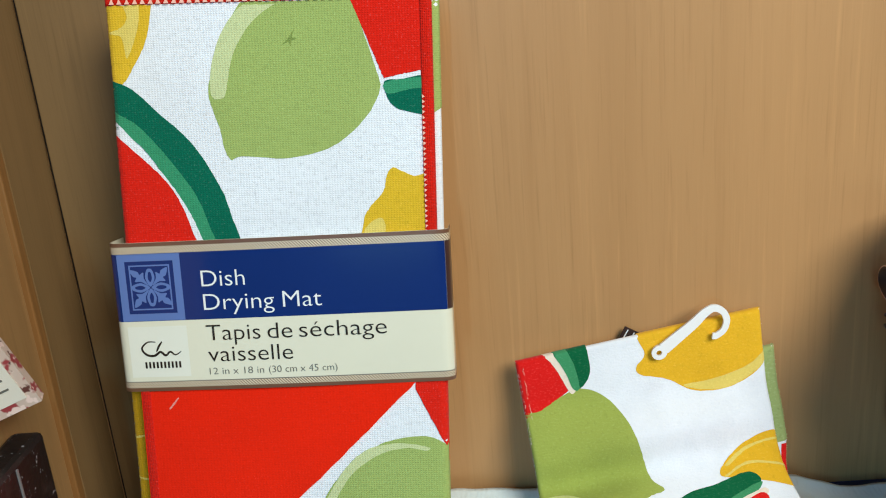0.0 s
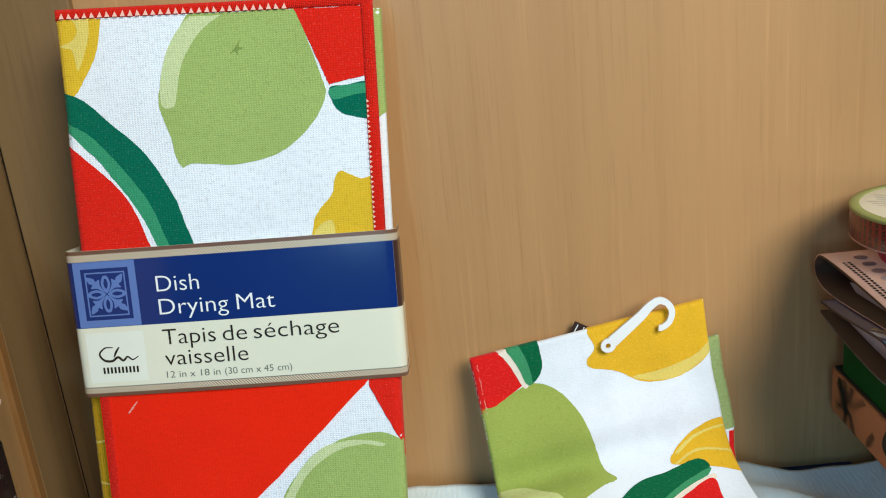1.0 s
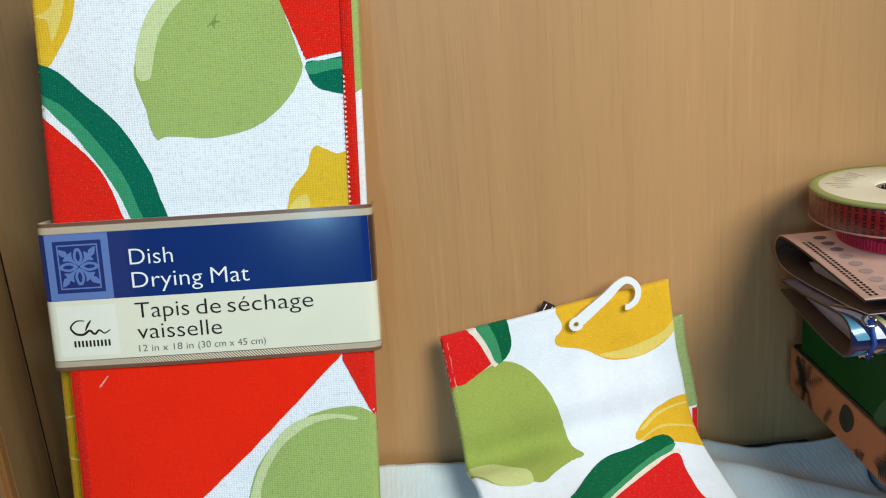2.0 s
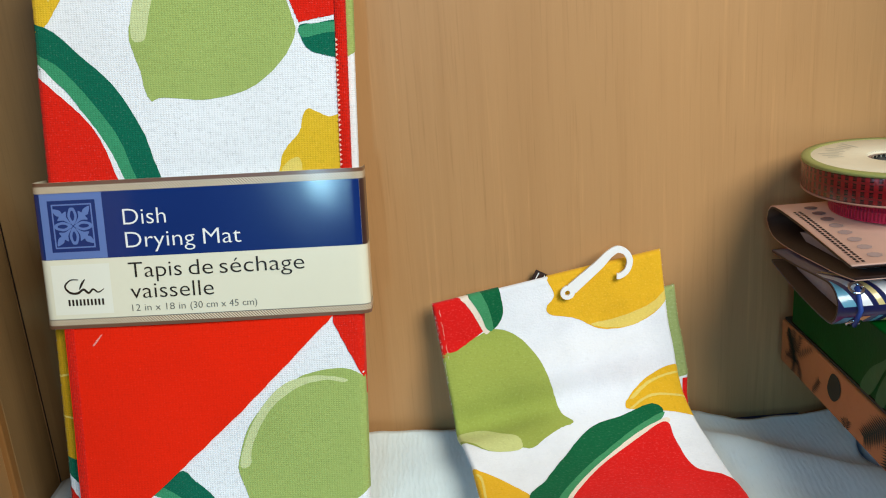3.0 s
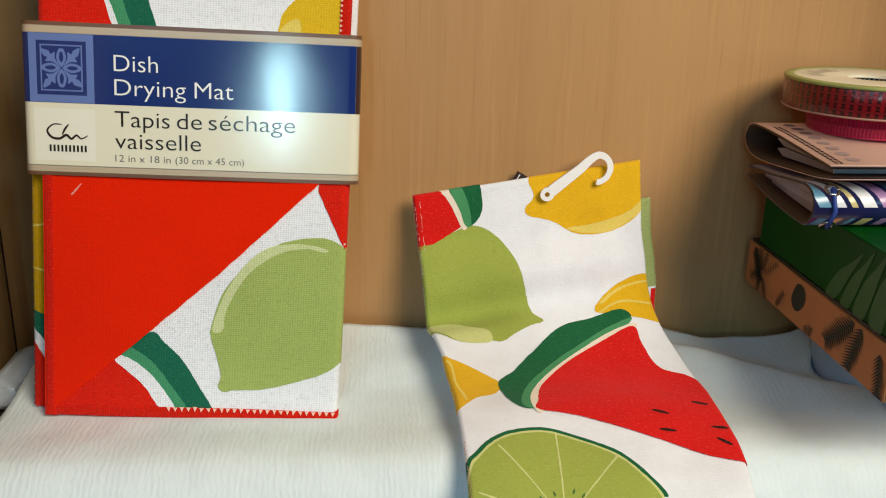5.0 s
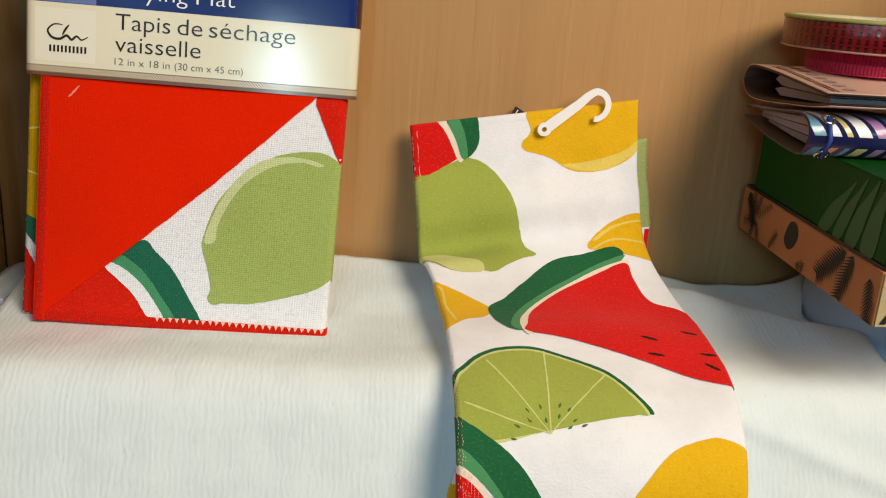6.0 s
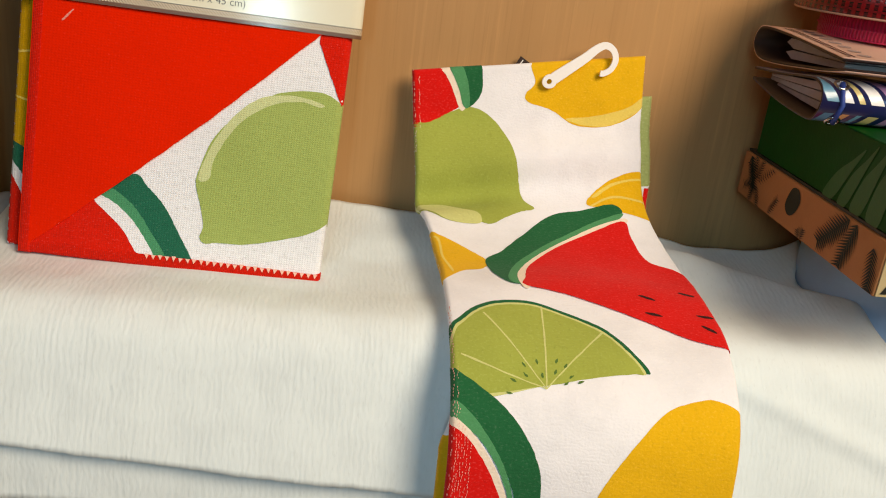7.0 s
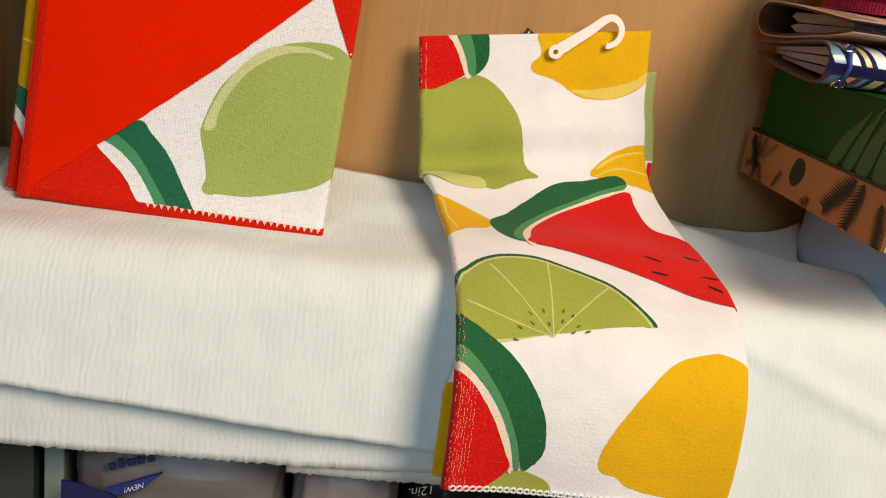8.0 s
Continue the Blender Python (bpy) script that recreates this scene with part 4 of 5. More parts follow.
tp("lower_lemon", "134,254 120,244.6 107.4,245.8 95,251.4 83,264.6 74.2,276.8 67.8,288.6 66,297 68.6,301.4 75.4,303.4 84,308.6 107,312 134,310 138,280", tw_yellow, L1)

# stitched sides and the looped hem at its foot
def chain(surface, u, s0, s1, pitch, lift):
    """A worn line of small pale stitches down an edge."""
    out = bmesh.new()
    out.loops.layers.uv.new("UVMap")
    s = s0
    while s < s1:
        w, h, du = random.uniform(0.00007, 0.00018), pitch * random.uniform(0.30, 0.60), random.uniform(-0.0003, 0.0003)
        ring = [(u + du - w, s - h * 0.3), (u + du, s - h), (u + du + w, s - h * 0.2), (u + du + w * 0.4, s + h), (u + du - w * 0.6, s + h * 0.7)]
        if random.random() > 0.30:
            out.faces.new([out.verts.new(surface(p[0], p[1], lift)) for p in ring])
        s += pitch * random.uniform(0.8, 1.25)
    return out


thread_worn = cloth("worn_rose_thread", srgb(238, 176, 168), 0.0009, 0.0002)
for u, s0, s1 in ((0.0010, 0.012, 0.060), (0.0034, 0.012, 0.046), (0.0010, 0.200, 0.314), (0.0022, 0.236, 0.314), (0.0034, 0.252, 0.314), (0.0046, 0.262, 0.314), (0.0058, 0.262, 0.314), (0.0072, 0.266, 0.314), (0.0088, 0.270, 0.314)):
    part("side_stitching", chain(t_face, u, s0, s1, 0.0013, 0.0012), thread_worn if s0 > 0.19 else tw_cream, front)


def loops(surface, u0, u1, s, pitch, r):
    out = None
    u = u0
    while u < u1:
        pts = [surface(u + pitch * 0.5 * math.cos(t), s + 0.0012 * math.sin(t), 0.0008 + 0.0004 * math.sin(2 * t)) for t in [k * math.pi / 4 for k in range(9)]]
        m = tube(pts, r, 5)
        out = m if out is None else join(out, m)
        u += pitch
    return out


part("looped_hem", loops(t_face, 0.004, 0.128, 0.3145, 0.0030, 0.0005), tw_white, front, "white overlocked hem")
BL = (0.0032, 0.1360, 0.0282, 0.3128)
tp("lime_print", "126,10 140,10 140,80 126,81", terry("towel_faded_lime_terry", srgb(158, 172, 108), 0.7, 0.14), L1, False, BL, b_face, second)
tp("melon_print", "130.0,82 140,81 140,152 130.0,152", tw_red, L1, False, BL, b_face, second)
tp("lemon_print", "-8,272 24,264 24,324 -8,324", tw_yellow, L1, False, (0.0047, 0.1268, 0.0244, 0.3158), c_face, last)

def fringe(surface, u, s0, s1, count, reach, side):
    """Short stray fibres along an edge of the pile."""
    out = bmesh.new()
    out.loops.layers.uv.new("UVMap")
    for _ in range(count):
        s = random.uniform(s0, s1)
        root = surface(u, s, -0.0005 * random.random())
        tip = root + Vector((side * reach * random.uniform(0.3, 1), -reach * random.uniform(-0.2, 0.6), reach * random.uniform(-0.6, 0.6)))
        wide = Vector((0, 0.00005, 0.00012))
        out.faces.new([out.verts.new(p) for p in (root - wide, root + wide, tip)])
    return out


tagged(part("pile_fringe", fringe(t_face, 0.0, 0.010, 0.312, 900, 0.0011, -1), tw_white, front), kind="stuff")
tagged(part("pile_fringe", fringe(t_face, 0.1302, 0.010, 0.312, 600, 0.0008, 1), tw_white, front), kind="stuff")
tagged(part("pile_fringe", fringe(b_face, 0.1332, 0.026, 0.10, 500, 0.0012, 1), tw_lime_pale, second), kind="stuff")

# the plastic hanger clipped to its top
hook_line = spline(pairs("112.4,100.2 121.0,107.8 129.6,115.4 134.9,121.0 139.8,123.7 144.7,121.5 147.2,116.4 146.0,110.9 142.5,107.9 140.2,107.7"), 6, False)


def hook_surface(u, v, n):
    """The plane of the hanger, lying close to the towel's upper part: u is x and v is z."""
    return Vector((u + 0.09 * (v - 0.1005), 0.4335 + 0.10 * (v - 0.1005) - 0.995 * n, v - 0.03 * (v - 0.1005) + 0.099 * n))


head = [Vector((0.1124 + 0.0042 * math.cos(k * math.pi / 12), 0.1002 + 0.0042 * math.sin(k * math.pi / 12))) for k in range(24)]
eye_ring = [Vector((0.1122 + 0.0015 * math.cos(k * math.pi / 8), 0.1000 + 0.0015 * math.sin(k * math.pi / 8))) for k in range(16)]


def solid(surface, rings, thick, step=0.01):
    """A flat cut-out with thickness and holes."""
    bm = decal(surface, rings, step, thick)
    up = list(bm.faces)
    got = bmesh.ops.extrude_face_region(bm, geom=up)
    normal = (surface(0, 0, 1) - surface(0, 0, 0)).normalized()
    for v in got["geom"]:
        if isinstance(v, bmesh.types.BMVert):
            v.co -= normal * thick
    bmesh.ops.recalc_face_normals(bm, faces=bm.faces)
    return bm


hanger = placed("towel_hanger", (0.125, 0.427, 0.110), "white plastic hanging hook with a hole, on a folded towel", "hook")
part("head", solid(hook_surface, [head, eye_ring], 0.0016), plastic_white, hanger, "", False)
part("hook", solid(lambda u, s, n: hook_surface(u, s, n * 0.97), [stroke(hook_line[2:], lambda f: 0.0035 - 0.0018 * min(1, f * 1.9))], 0.0016), plastic_white, hanger, "", False)

tag = placed("barcode_tag", (0.094, 0.447, 0.10), "small brown card tag with white stripes behind the towel", "tag")


def tag_face(u, v, n):
    return Vector((0.088 + u * 0.85 + v * 0.45, 0.4475 - n, 0.0935 - u * 0.5 + v * 0.9))


part("card", solid(tag_face, [pairs("0,0 12,0 12,19 0,19")], 0.0008), brown_leather, tag, "", False)
for k in range(3):
    part("stripe", solid(tag_face, [pairs("%d,1 %d.6,1 %d.6,18 %d,18" % ((1 + 4 * k,) * 2 + (2 + 4 * k,) * 2))], 0.0011), ink_white, tag, "", False)

# ---------------------------------------------------------------- the stack beside it
roll = placed("paper_roll", (0.330, 0.392, SHELF_Z), "pale blue-white paper roll standing upright under stacked boxes", "paper roll")
part("roll", lathe(0.330, 0.392, [(0.020, 0.0425), (0.046, 0.0438), (0.052, 0.0436), (0.0562, 0.0410), (0.0580, 0.0360), (0.0584, 0.0), (0.0580, -0.060), (0.0580, -0.156), (0.056, SHELF_Z), (0.020, SHELF_Z)], 72), roll_wrap, roll)
part("core", lathe(0.330, 0.392, [(0.0192, 0.0420), (0.0200, 0.0428), (0.0205, 0.0420), (0.0205, SHELF_Z + 0.001), (0.0192, SHELF_Z + 0.001), (0.0192, 0.0420)], 32), kraft, roll)

kraft_box = placed("gift_box", (0.31, 0.35, 0.0445), "brown kraft gift box printed with dark palm leaves", "box", "stacked boxes")
part("body", box(0.2395, 0.405, 0.279, 0.4375, 0.0445, 0.0706, 0.0008), kraft, kraft_box, "", False)
part("end_panel", box(0.2405, 0.404, 0.2782, 0.279, 0.0450, 0.0700, 0.0002), kraft_end, kraft_box, "pale printed end of the box", False)
part("rim", box(0.2408, 0.404, 0.2800, 0.4365, 0.0706, 0.0724, 0.0003), black_card, kraft_box, "", False)


def box_side(u, v, n):
    return Vector((0.2395 - n, 0.4375 - u, 0.0447 + v))


def palm(cx, cy, tilt, length, leaflets, spread):
    """A feathered palm leaf: a stem with narrow leaflets on both sides."""
    out = None
    d = Vector((math.cos(tilt), math.sin(tilt)))
    e = Vector((-d.y, d.x))
    for k in range(leaflets):
        f = (k + 0.5) / leaflets
        at = Vector((cx, cy)) + d * length * f
        for sign in (-1, 1):
            tip = at + (d * 0.75 + e * sign) * spread * (1 - 0.55 * abs(f - 0.4)) * random.uniform(0.8, 1.05)
            w = d * spread * 0.11
            ring = [p / 1000 for p in (at - w, at + w, tip)]
            ring = [(p.x, min(max(p.y, 0.0004), 0.0261)) for p in ring]
            if abs((ring[1][0] - ring[0][0]) * (ring[2][1] - ring[0][1]) - (ring[2][0] - ring[0][0]) * (ring[1][1] - ring[0][1])) < 1e-9:
                continue
            m = decal(box_side, [ring], 0.02, 0.0003)
            out = m if out is None else join(out, m)
    return out


for cx, cy, tilt, length, count, spread in ((86, 0, 1.4, 6, 5, 4), (84, 0, 2.2, 5, 4, 4), (126, 25, -2.45, 30, 15, 9), (133, 25, -1.9, 25, 14, 8), (10, 25, -1.0, 20, 12, 8), (150, 20, -1.4, 20, 12, 7)):
    part("palm_leaf", palm(cx, cy, tilt, length, count, spread), leaf_dark, kraft_box)
for tilt, length in ((2.6, 15), (1.95, 13), (1.3, 13), (0.6, 20), (3.5, 14), (4.3, 11), (5.2, 12)):
    part("palm_leaf", palm(23 + 2 * math.cos(tilt), 12.5 + 2 * math.sin(tilt), tilt, length, 8, 4.4), leaf_dark, kraft_box)
part("palm_leaf", palm(45, 1, 0.95, 13, 8, 4.0), leaf_dark, kraft_box)
part("pine_cone", decal(box_side, [spline(pairs("62,13 65,8.5 70,8 75,12 77,18 73,23 66,22"), 5)], 0.004, 0.0003), leaf_dark, kraft_box)
for k in range(9):
    x = 0.242 + 0.012 * k
    ring = [(x, 0.001), (x + 0.003, 0.001), (x + 0.011, 0.020 - 0.004 * (k % 3)), (x + 0.006, 0.012)]
    part("leaf_print", decal(lambda u, v, n: Vector((u, 0.2782 - n, 0.0454 + v)), [ring], 0.02, 0.0003), leaf_black, kraft_box)

green_box = placed("green_box", (0.31, 0.345, 0.0724), "glossy dark green card box with palm print, on a kraft box", "box", "stacked boxes")
part("body", box(0.2412, 0.402, 0.2815, 0.428, 0.0724, 0.1088, 0.0008), box_green, green_box, "", False)
for y, low, wide, lean, high in ((0.345, 0.0005, 0.010, 0.020, 0.030), (0.330, 0.0005, 0.008, 0.016, 0.034), (0.318, 0.0005, 0.010, 0.012, 0.035), (0.303, 0.0005, 0.011, 0.004, 0.034)):
    ring = [Vector(p) for p in ((y, low), (y - wide, low), (y - wide - lean * 0.55, high * 0.6), (y - wide * 0.8 - lean, high), (y - wide * 0.3 - lean * 0.8, high * 0.75), (y - lean * 0.4, high * 0.45))]
    ring = [Vector((min(max(p.x, 0.2825), 0.427), p.y)) for p in spline(ring, 4)]
    part("leaf_print", decal(lambda u, v, n: Vector((0.2412 - n, u, 0.0726 + v)), [ring], 0.02, 0.0003), leaf_green, green_box)


def swept(section, x0, x1, thick, nx=1):
    """A bent sheet: a line of (y, z) drawn along x, with thickness to its left-hand side."""
    bm = bmesh.new()
    layer = bm.loops.layers.uv.new("UVMap")
    inner = []
    for i, p in enumerate(section):
        d = (section[min(i + 1, len(section) - 1)] - section[max(i - 1, 0)]).normalized()
        inner.append(p + Vector((-d.y, d.x)) * thick)
    loop_line = list(section) + inner[::-1]
    rings = [[bm.verts.new((x0 + (x1 - x0) * k / nx, p.x, p.y)) for p in loop_line] for k in range(nx + 1)]
    n = len(loop_line)
    for k in range(nx):
        for i in range(n):
            bm.faces.new([rings[k][i], rings[k][(i + 1) % n], rings[k + 1][(i + 1) % n], rings[k + 1][i]])
    m = len(section)
    for ring in (rings[0], rings[-1]):
        for i in range(m - 1):
            bm.faces.new([ring[i], ring[i + 1], ring[n - 2 - i], ring[n - 1 - i]])
    bmesh.ops.recalc_face_normals(bm, faces=bm.faces)
    return bm


def inset(line, d):
    """The line moved to its left-hand side by d."""
    out = []
    for i, p in enumerate(line):
        way = (line[min(i + 1, len(line) - 1)] - line[max(i - 1, 0)]).normalized()
        out.append(p + Vector((-way.y, way.x)) * d)
    return out


# lower planner: its spine with two eyelets faces the room
low_line = spline(pairs("412,123.6 385,125.6 354,129.2 343,129.8 335.5,127 332.4,121 335,113.4 344,109.4 380,111.6 412,116.6"), 6, False)
planner = placed("planner", (0.30, 0.37, 0.110), "navy planner with bright striped cover and metal eyelets", "planner", "stacked planners")
cover = part("cover", swept(low_line, 0.2215, 0.372, 0.0005), cover_navy, planner, "navy cover with coloured stripes")
part("lining", swept(inset(low_line, 0.0005), 0.2214, 0.3715, 0.0009), brown_leather, planner, "dark brown lining")
for k, outline in enumerate(("344,123.4 345,127.4 380,124.2 402,121.9 402,120.6 380,121.6", "342,118.2 342.4,122.6 380,121.0 405,120.0 405,118.4 380,118.0", "344,113.0 342.4,117.2 380,117.2 399,117.6 399,116.4 370,114.2")):
    part("page_block", prism(0.2270 + 0.0015 * k, 0.369, pairs(outline)), pages_mauve, planner, "", False)


def low_cover(x, s, n):
    p, way = along(low_line, s)
    slant = 0.55 * (s - 0.068) if s < 0.0875 else 0.0107 - 0.6 * (s - 0.0875)
    return Vector((max(x + slant, 0.2216), p.x + way.y * n, p.y - way.x * n))


stripe_mats = [plain(n + "_stripe", srgb(*c), 0.3, 0.92, 30, 0.5) for n, c in (("teal", (96, 152, 180)), ("white", (226, 230, 236)), ("gold", (206, 190, 130)), ("snow", (236, 238, 240)), ("violet", (170, 130, 176)), ("slate", (90, 130, 160)), ("coral", (214, 90, 110)), ("orange", (224, 156, 110)), ("rose", (206, 80, 130)))]
x = 0.2150
for k in range(17):
    w = (0.0062, 0.0046, 0.0030, 0.0068, 0.0060, 0.0066, 0.0042)[k % 7]
    part("stripe", patch(low_cover, x, x + w, 0.052, 0.0845, 1, 14, 0.00015), stripe_mats[k % 9], cover)
    part("stripe", patch(low_cover, x + 0.001, x + w * 0.8 + 0.001, 0.0905, 0.104, 1, 10, 0.00015), stripe_mats[(k * 2 + 5) % 9], cover)
    x += w + 0.0028


def eyelet(s):
    at, way = along(low_line, s)
    p = Vector((0.2312, at.x + way.y * 0.0004, at.y - way.x * 0.0004))
    q = p + Vector((0, way.y, -way.x)) * 0.001
    out = (q - p).normalized()
    side = Vector((1, 0, 0))
    up = out.cross(side)
    return tube([p + (side * math.cos(t) + up * math.sin(t)) * 0.0031 for t in [k * math.pi / 10 for k in range(21)]], 0.0008, 8), p, out


ring_a, pa, oa = eyelet(0.0760)
ring_b, pb, ob_ = eyelet(0.0955)
part("eyelet", ring_a, chrome, cover, "nickel eyelet")
part("eyelet", ring_b, chrome, cover, "nickel eyelet")
mid_at, mid_way = along(low_line, 0.0857)
mid_p = Vector((0.2312, mid_at.x + mid_way.y * 0.0018, mid_at.y - mid_way.x * 0.0018))
part("elastic_cord", tube([pa - oa * 0.001, pa + oa * 0.0014, mid_p, pb + ob_ * 0.0014, pb - ob_ * 0.001], 0.0012, 8), cord_blue, cover, "blue elastic cord")

# upper planner: its spine faces the wall, its pages the room
up_line = spline(pairs("327,135.6 345,132.6 364,130.6 395,127.6 417,126.8 427.5,129.6 432,135.4 428.6,142.4 420,145.2 395,145.2 364,143.6 345,142.4 331,141.6"), 6, False)
planner2 = placed("planner", (0.30, 0.38, 0.130), "pale pink patterned planner with a dark brown lining", "planner", "stacked planners")
cover2 = part("cover", swept(up_line, 0.2258, 0.372, 0.0005), cover_pink, planner2, "pale pink printed cover")
part("lining", swept(inset(up_line, 0.0005), 0.2257, 0.3715, 0.0012), brown_leather, planner2, "dark brown lining")
for outline in ("345,134.6 345,137.4 400,135.4 408,133.6 400,130.8", "345,137.7 345,140.6 380,141.6 405,141.0 409,138.6 400,136.2"):
    part("page_block", prism(0.2345, 0.369, pairs(outline)), pages_mauve, planner2, "", False)
for z0, z1 in ((0.1346, 0.1374), (0.1378, 0.1406)):
    part("page_edge", box(0.2346, 0.369, 0.3442, 0.3452, z0, z1, 0.0002), pages, planner2, "white page edges", False)

UP_TOTAL = sum((b - a).length for a, b in zip(up_line, up_line[1:]))


def up_cover(x, s, n):
    """The pink cover: x along the spine, s from its front edge backwards."""
    p, way = along(up_line, UP_TOTAL - s)
    return Vector((x, p.x + way.y * n, p.y - way.x * n))


dashes = None
for row in (0.2292, 0.2318):
    for k in range(26):
        m = patch(up_cover, row, row + 0.0015, 0.003 + k * 0.0028, 0.0048 + k * 0.0028, 1, 1, 0.0003)
        dashes = m if dashes is None else join(dashes, m)
part("dashed_border", dashes, ink_dark, cover2)
for k in range(8):
    cx, cs = 0.2410, 0.010 + 0.0100 * k
    ring = [Vector((cx + 0.0036 * math.cos(t), cs + 0.0030 * math.sin(t))) for t in [j * math.pi / 4 for j in range(8)]]
    part("leaf_motif", decal(up_cover, [ring], 0.002, 0.0003), motif_grey, cover2)

# ribbon spools
pink = placed("ribbon_spool", (0.278, 0.399, 0.1456), "hot pink pleated ribbon spool under a tartan one", "ribbon spool", "ribbon spools")
part("ribbon", lathe(0.278, 0.399, [(0.010, 0.1464), (0.0300, 0.1464), (0.0304, 0.1470), (0.0304, 0.1508), (0.0312, 0.1512), (0.0312, 0.1516), (0.0304, 0.1520), (0.0304, 0.1562), (0.0298, 0.1568), (0.010, 0.1568)], 96), ribbon_pleat, pink)
part("flange", lathe(0.278, 0.399, [(0.008, 0.1456), (0.0295, 0.1456), (0.0300, 0.1459), (0.0300, 0.1464), (0.008, 0.1464)], 64), pink_ribbon, pink)
tart = placed("ribbon_spool", (0.278, 0.400, 0.157), "red and black tartan ribbon on a cream card spool", "ribbon spool", "ribbon spools")
part("ribbon", lathe(0.278, 0.400, [(0.010, 0.1586), (0.0440, 0.1586), (0.0442, 0.1590), (0.0442, 0.1718), (0.0440, 0.1722), (0.010, 0.1722)], 96), ribbon_tartan, tart)
part("lower_flange", lathe(0.278, 0.400, [(0.010, 0.1574), (0.0438, 0.1574), (0.0442, 0.1577), (0.0442, 0.1582), (0.0438, 0.1586), (0.010, 0.1586)], 96), spool_edge, tart)
top_flange = part("upper_flange", lathe(0.278, 0.400, [(0.0125, 0.1694), (0.0125, 0.1734), (0.0132, 0.1738), (0.0395, 0.1738), (0.0400, 0.1736), (0.0400, 0.1722)], 96), spool_card, tart, "cream card face")
part("rim", lathe(0.278, 0.400, [(0.0398, 0.1722), (0.0398, 0.1740), (0.0405, 0.1742), (0.0442, 0.1740), (0.0447, 0.1734), (0.0445, 0.1722), (0.0398, 0.1722)], 96), spool_rim, tart, "olive green rim")
part("core", lathe(0.278, 0.400, [(0.0126, 0.1735), (0.0122, 0.1590), (0.0005, 0.1590)], 32), black_card, tart)
for k in range(9):
    a = 1.9 + 0.13 * k
    c, s = math.cos(a), math.sin(a)
    r0, r1 = 0.024 + 0.002 * (k % 2), 0.036 - 0.002 * (k % 3)
    ring = [(r0 * c - 0.0006 * s, r0 * s + 0.0006 * c), (r1 * c - 0.0006 * s, r1 * s + 0.0006 * c), (r1 * c + 0.0006 * s, r1 * s - 0.0006 * c), (r0 * c + 0.0006 * s, r0 * s - 0.0006 * c)]
    part("print_bar", decal(lambda u, v, n: Vector((0.278 + u, 0.400 + v, 0.1739 + n)), [ring], 0.05, 0.0001), print_grey, top_flange)

# ---------------------------------------------------------------- things at the side board
gift = placed("gift_pack", (-0.199, 0.33, 0.10), "faded rose floral gift pack with a printed white label", "gift pack")


def gift_face(u, v, n):
    """A pack beside the side board, placed and turned to fit the camera's view."""
    m = Matrix.Translation((-0.189, 0.338, 0.141)) @ Euler((radians(8), radians(-18), radians(14))).to_matrix().to_4x4()
    return m @ Vector((u, -n, v))


part("pack", solid(gift_face, [pairs("-60,0 12,0 12,60 -60,60")], 0.006), gift_pink, gift, "", False)
part("label", solid(gift_face, [pairs("-58,5 8,5 8,58 -58,58")], 0.0066), gift_white, gift, "white printed label", False)
for k in range(5):
    part("print_bar", solid(gift_face, [pairs("-20,%d 4,%d 4,%d.9 -20,%d.9" % ((12 + 5 * k,) * 2 + (12 + 5 * k,) * 2))], 0.0070), ink_grey, gift, "", False)
pack_mat = Mat("speckled_black_film", srgb(26, 23, 24), 0.42, spec=0.35)
pack_mat.blend(pack_mat.noise(330, 2, 0.6), srgb(150, 150, 156), 0.66, 0.74)
pack_mat.blend(pack_mat.noise(60, 3, 0.6), srgb(62, 54, 54), 0.50, 0.80)
pack_mat.bump(pack_mat.noise(90, 3), 0.0006)
pack_fleck = pack_mat.m
black_pack = placed("dark_pack", (-0.196, 0.33, 0.0), "glossy black film pack standing by the side board", "pack")
part("pack", box(-0.204, -0.1885, 0.24, 0.352, -0.158, 0.121, 0.003), pack_fleck, black_pack, "", False)
part("seam", box(-0.1895, -0.1878, 0.3225, 0.3240, -0.150, 0.1175, 0.0004), wrap_film, black_pack, "pale sealed seam", False)


def crumpled(x0, x1, y0, y1, z0, z1, amount, seed, material, parent, name="film"):
    """A soft bag: a rounded block with pressed folds."""
    bm = box(x0, x1, y0, y1, z0, z1, min(x1 - x0, y1 - y0, z1 - z0) * 0.3)
    bmesh.ops.triangulate(bm, faces=bm.faces)
    bmesh.ops.subdivide_edges(bm, edges=bm.edges, cuts=5, use_grid_fill=True)
    for v in bm.verts:
        p = v.co
        k = amount * noise.noise((p.x * 38, p.y * 38, p.z * 38 + seed)) + amount * 0.5 * abs(noise.noise((p.x * 90, p.y * 90, p.z * 90 + seed)))
        v.co = p + Vector((k, k * 0.8, k))
    return part(name, bm, material, parent)


bag = placed("plastic_bag", (-0.193, 0.42, -0.016), "crumpled pale blue plastic bag beside a box", "bag")
crumpled(-0.2030, -0.1835, 0.398, 0.444, -0.016, 0.0015, 0.0055, 3, bag_pale, bag)
pack2 = placed("grey_pack", (-0.193, 0.40, -0.10), "dull brown-grey soft pack in the gap beside a box", "pack")
crumpled(-0.2035, -0.1785, 0.356, 0.444, -0.158, -0.018, 0.003, 6, dull_grey, pack2)

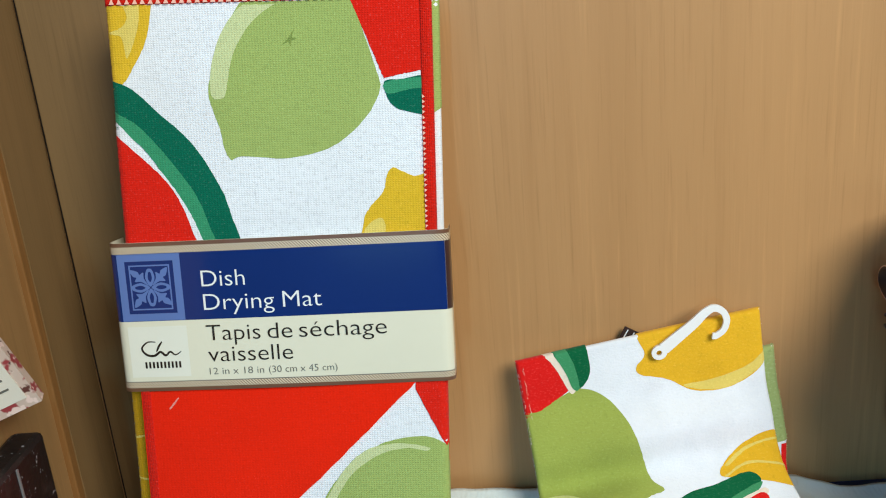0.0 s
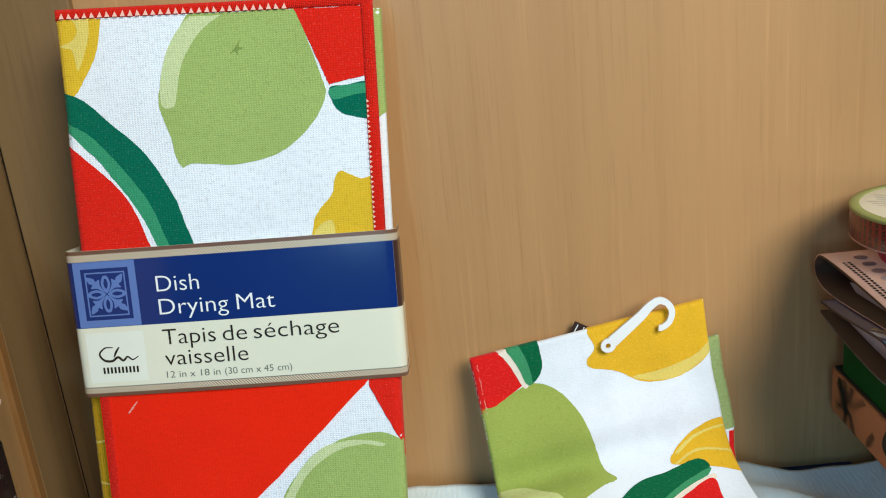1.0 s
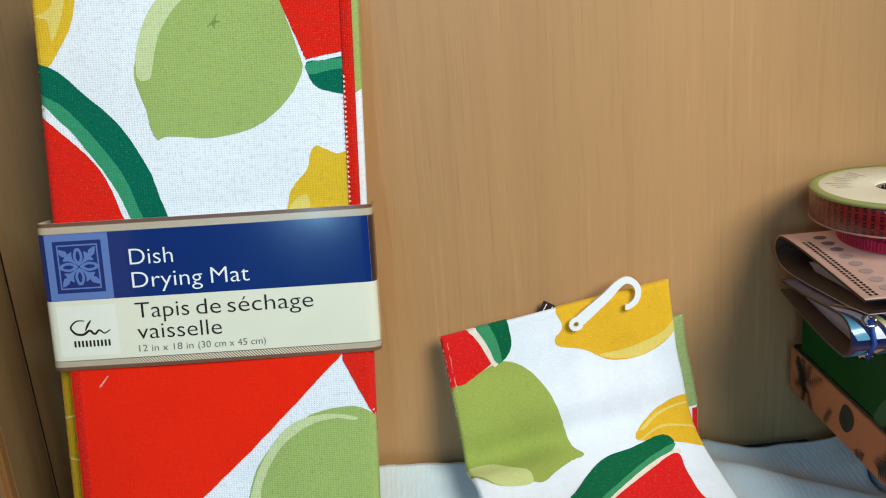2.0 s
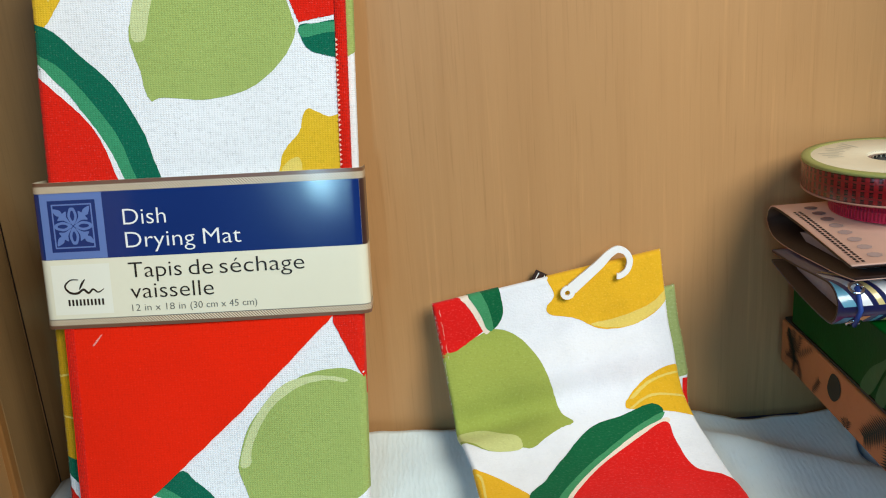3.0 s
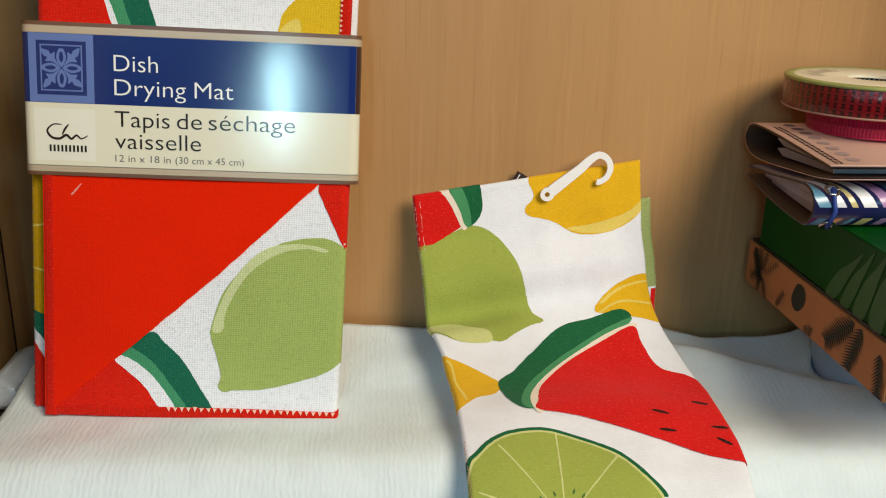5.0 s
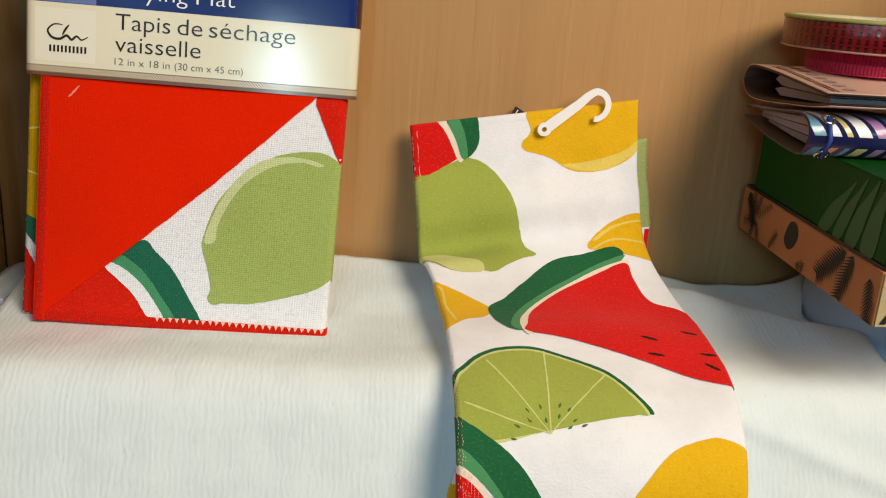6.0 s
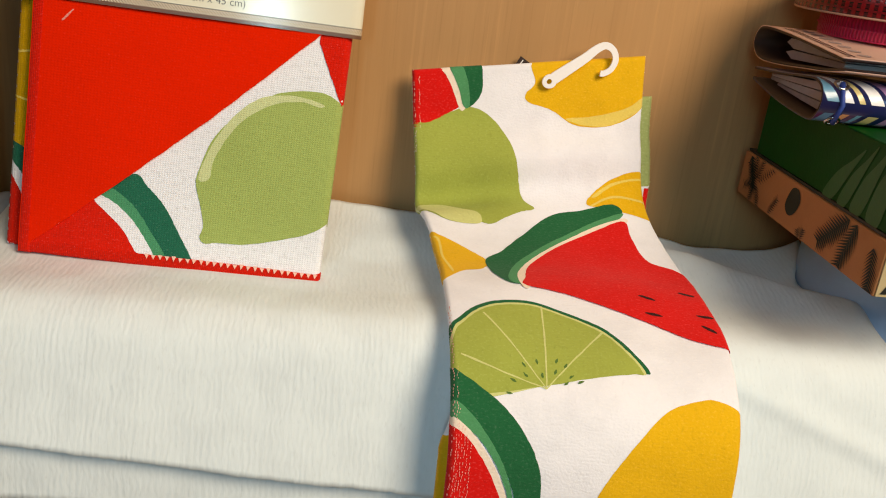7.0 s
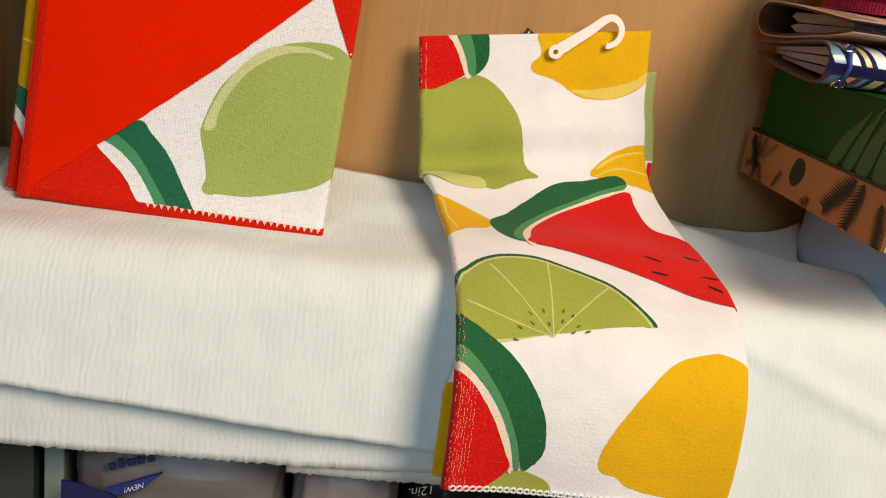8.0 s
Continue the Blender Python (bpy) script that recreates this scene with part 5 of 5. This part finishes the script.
# ---------------------------------------------------------------- packs on the shelf below
def low_pack(name, x0, x1, y0, label, material, seed, amount=0.003, z1=-0.0975):
    ob = placed(name, ((x0 + x1) / 2, 0.37, SHELF_Z), label, "pack", "packs on the lower shelf")
    return ob, crumpled(x0, x1, y0, 0.44, SHELF_Z + 0.002, z1, amount, seed, material, ob)


soft_pack, film = low_pack("soft_pack", -0.116, -0.012, 0.305, "grey clear-wrapped pack lying upside down with a blue flash", wrap_film, 11)


def pack_front(u, v, n):
    return Vector((-0.116 + u, 0.2995 - n, -0.160 + v))


part("navy_print", solid(pack_front, [pairs("0,0 55,0 38,26 25,36 10,42 0,43.4")], 0.0012), wrap_navy, film, "navy printed corner", False)
part("flash", solid(pack_front, [pairs("20,40.6 46.4,51.8 36.6,41.4 25.6,37.6")], 0.0018), wrap_blue, film, "royal blue flash", False)
for k, (w, high) in enumerate(((3.0, 3.4), (2.2, 4.6), (3.2, 3.4), (3.2, 3.4), (3.4, 5.0))):
    x, low = 22.0 + 4.3 * k, 50.6 + 1.5 * k
    part("print_bar", solid(pack_front, [pairs("%.1f,%.1f %.1f,%.1f %.1f,%.1f %.1f,%.1f" % (x, low, x + w, low + 1.0, x + w - 1, low + 1.0 + high, x - 1, low + high))], 0.0012), wrap_navy, film, "", False)
part("lettering", lettering("NEW!", 0.0085, 0.0030, (0.0, 0.0), lambda u, v, n: pack_front(0.0378 - u, 0.0462 - v - u * 0.42, n), 0.0022), ink_white, film, "white lettering turned upside down", False)
tan_pack, film2 = low_pack("soft_pack", -0.008, 0.046, 0.302, "pale grey clear-wrapped pack on the lower shelf", wrap_tan, 17)
dark_pack, film3 = low_pack("dark_pack", 0.049, 0.150, 0.300, "black film pack with white size lettering", wrap_black, 23)
part("lettering", lettering("12in.", 0.0110, 0.0050, (0.0, 0.0), lambda u, v, n: Vector((0.0585 - u, 0.2955 - n, -0.1010 - v - u * 0.25)), 0.002), ink_white, film3, "white lettering turned upside down", False)
blue_pack, film4 = low_pack("blue_pack", 0.155, 0.264, 0.298, "navy film pack on the lower shelf", wrap_navy, 29)
carton = placed("carton", (-0.14, 0.36, SHELF_Z), "narrow dull green-grey carton on the lower shelf", "carton", "packs on the lower shelf")
part("carton", box(-0.1300, -0.1205, 0.318, 0.44, SHELF_Z, -0.097, 0.0008), plain("dull_grey_green_card", srgb(142, 162, 155), 0.5), carton, "", False)
carton2 = placed("carton", (-0.155, 0.36, SHELF_Z), "dark grey-green carton on the lower shelf", "carton", "packs on the lower shelf")
part("carton", box(-0.175, -0.134, 0.315, 0.44, SHELF_Z, -0.097, 0.0008), plain("dark_grey_green_card", srgb(56, 70, 68), 0.45), carton2, "", False)
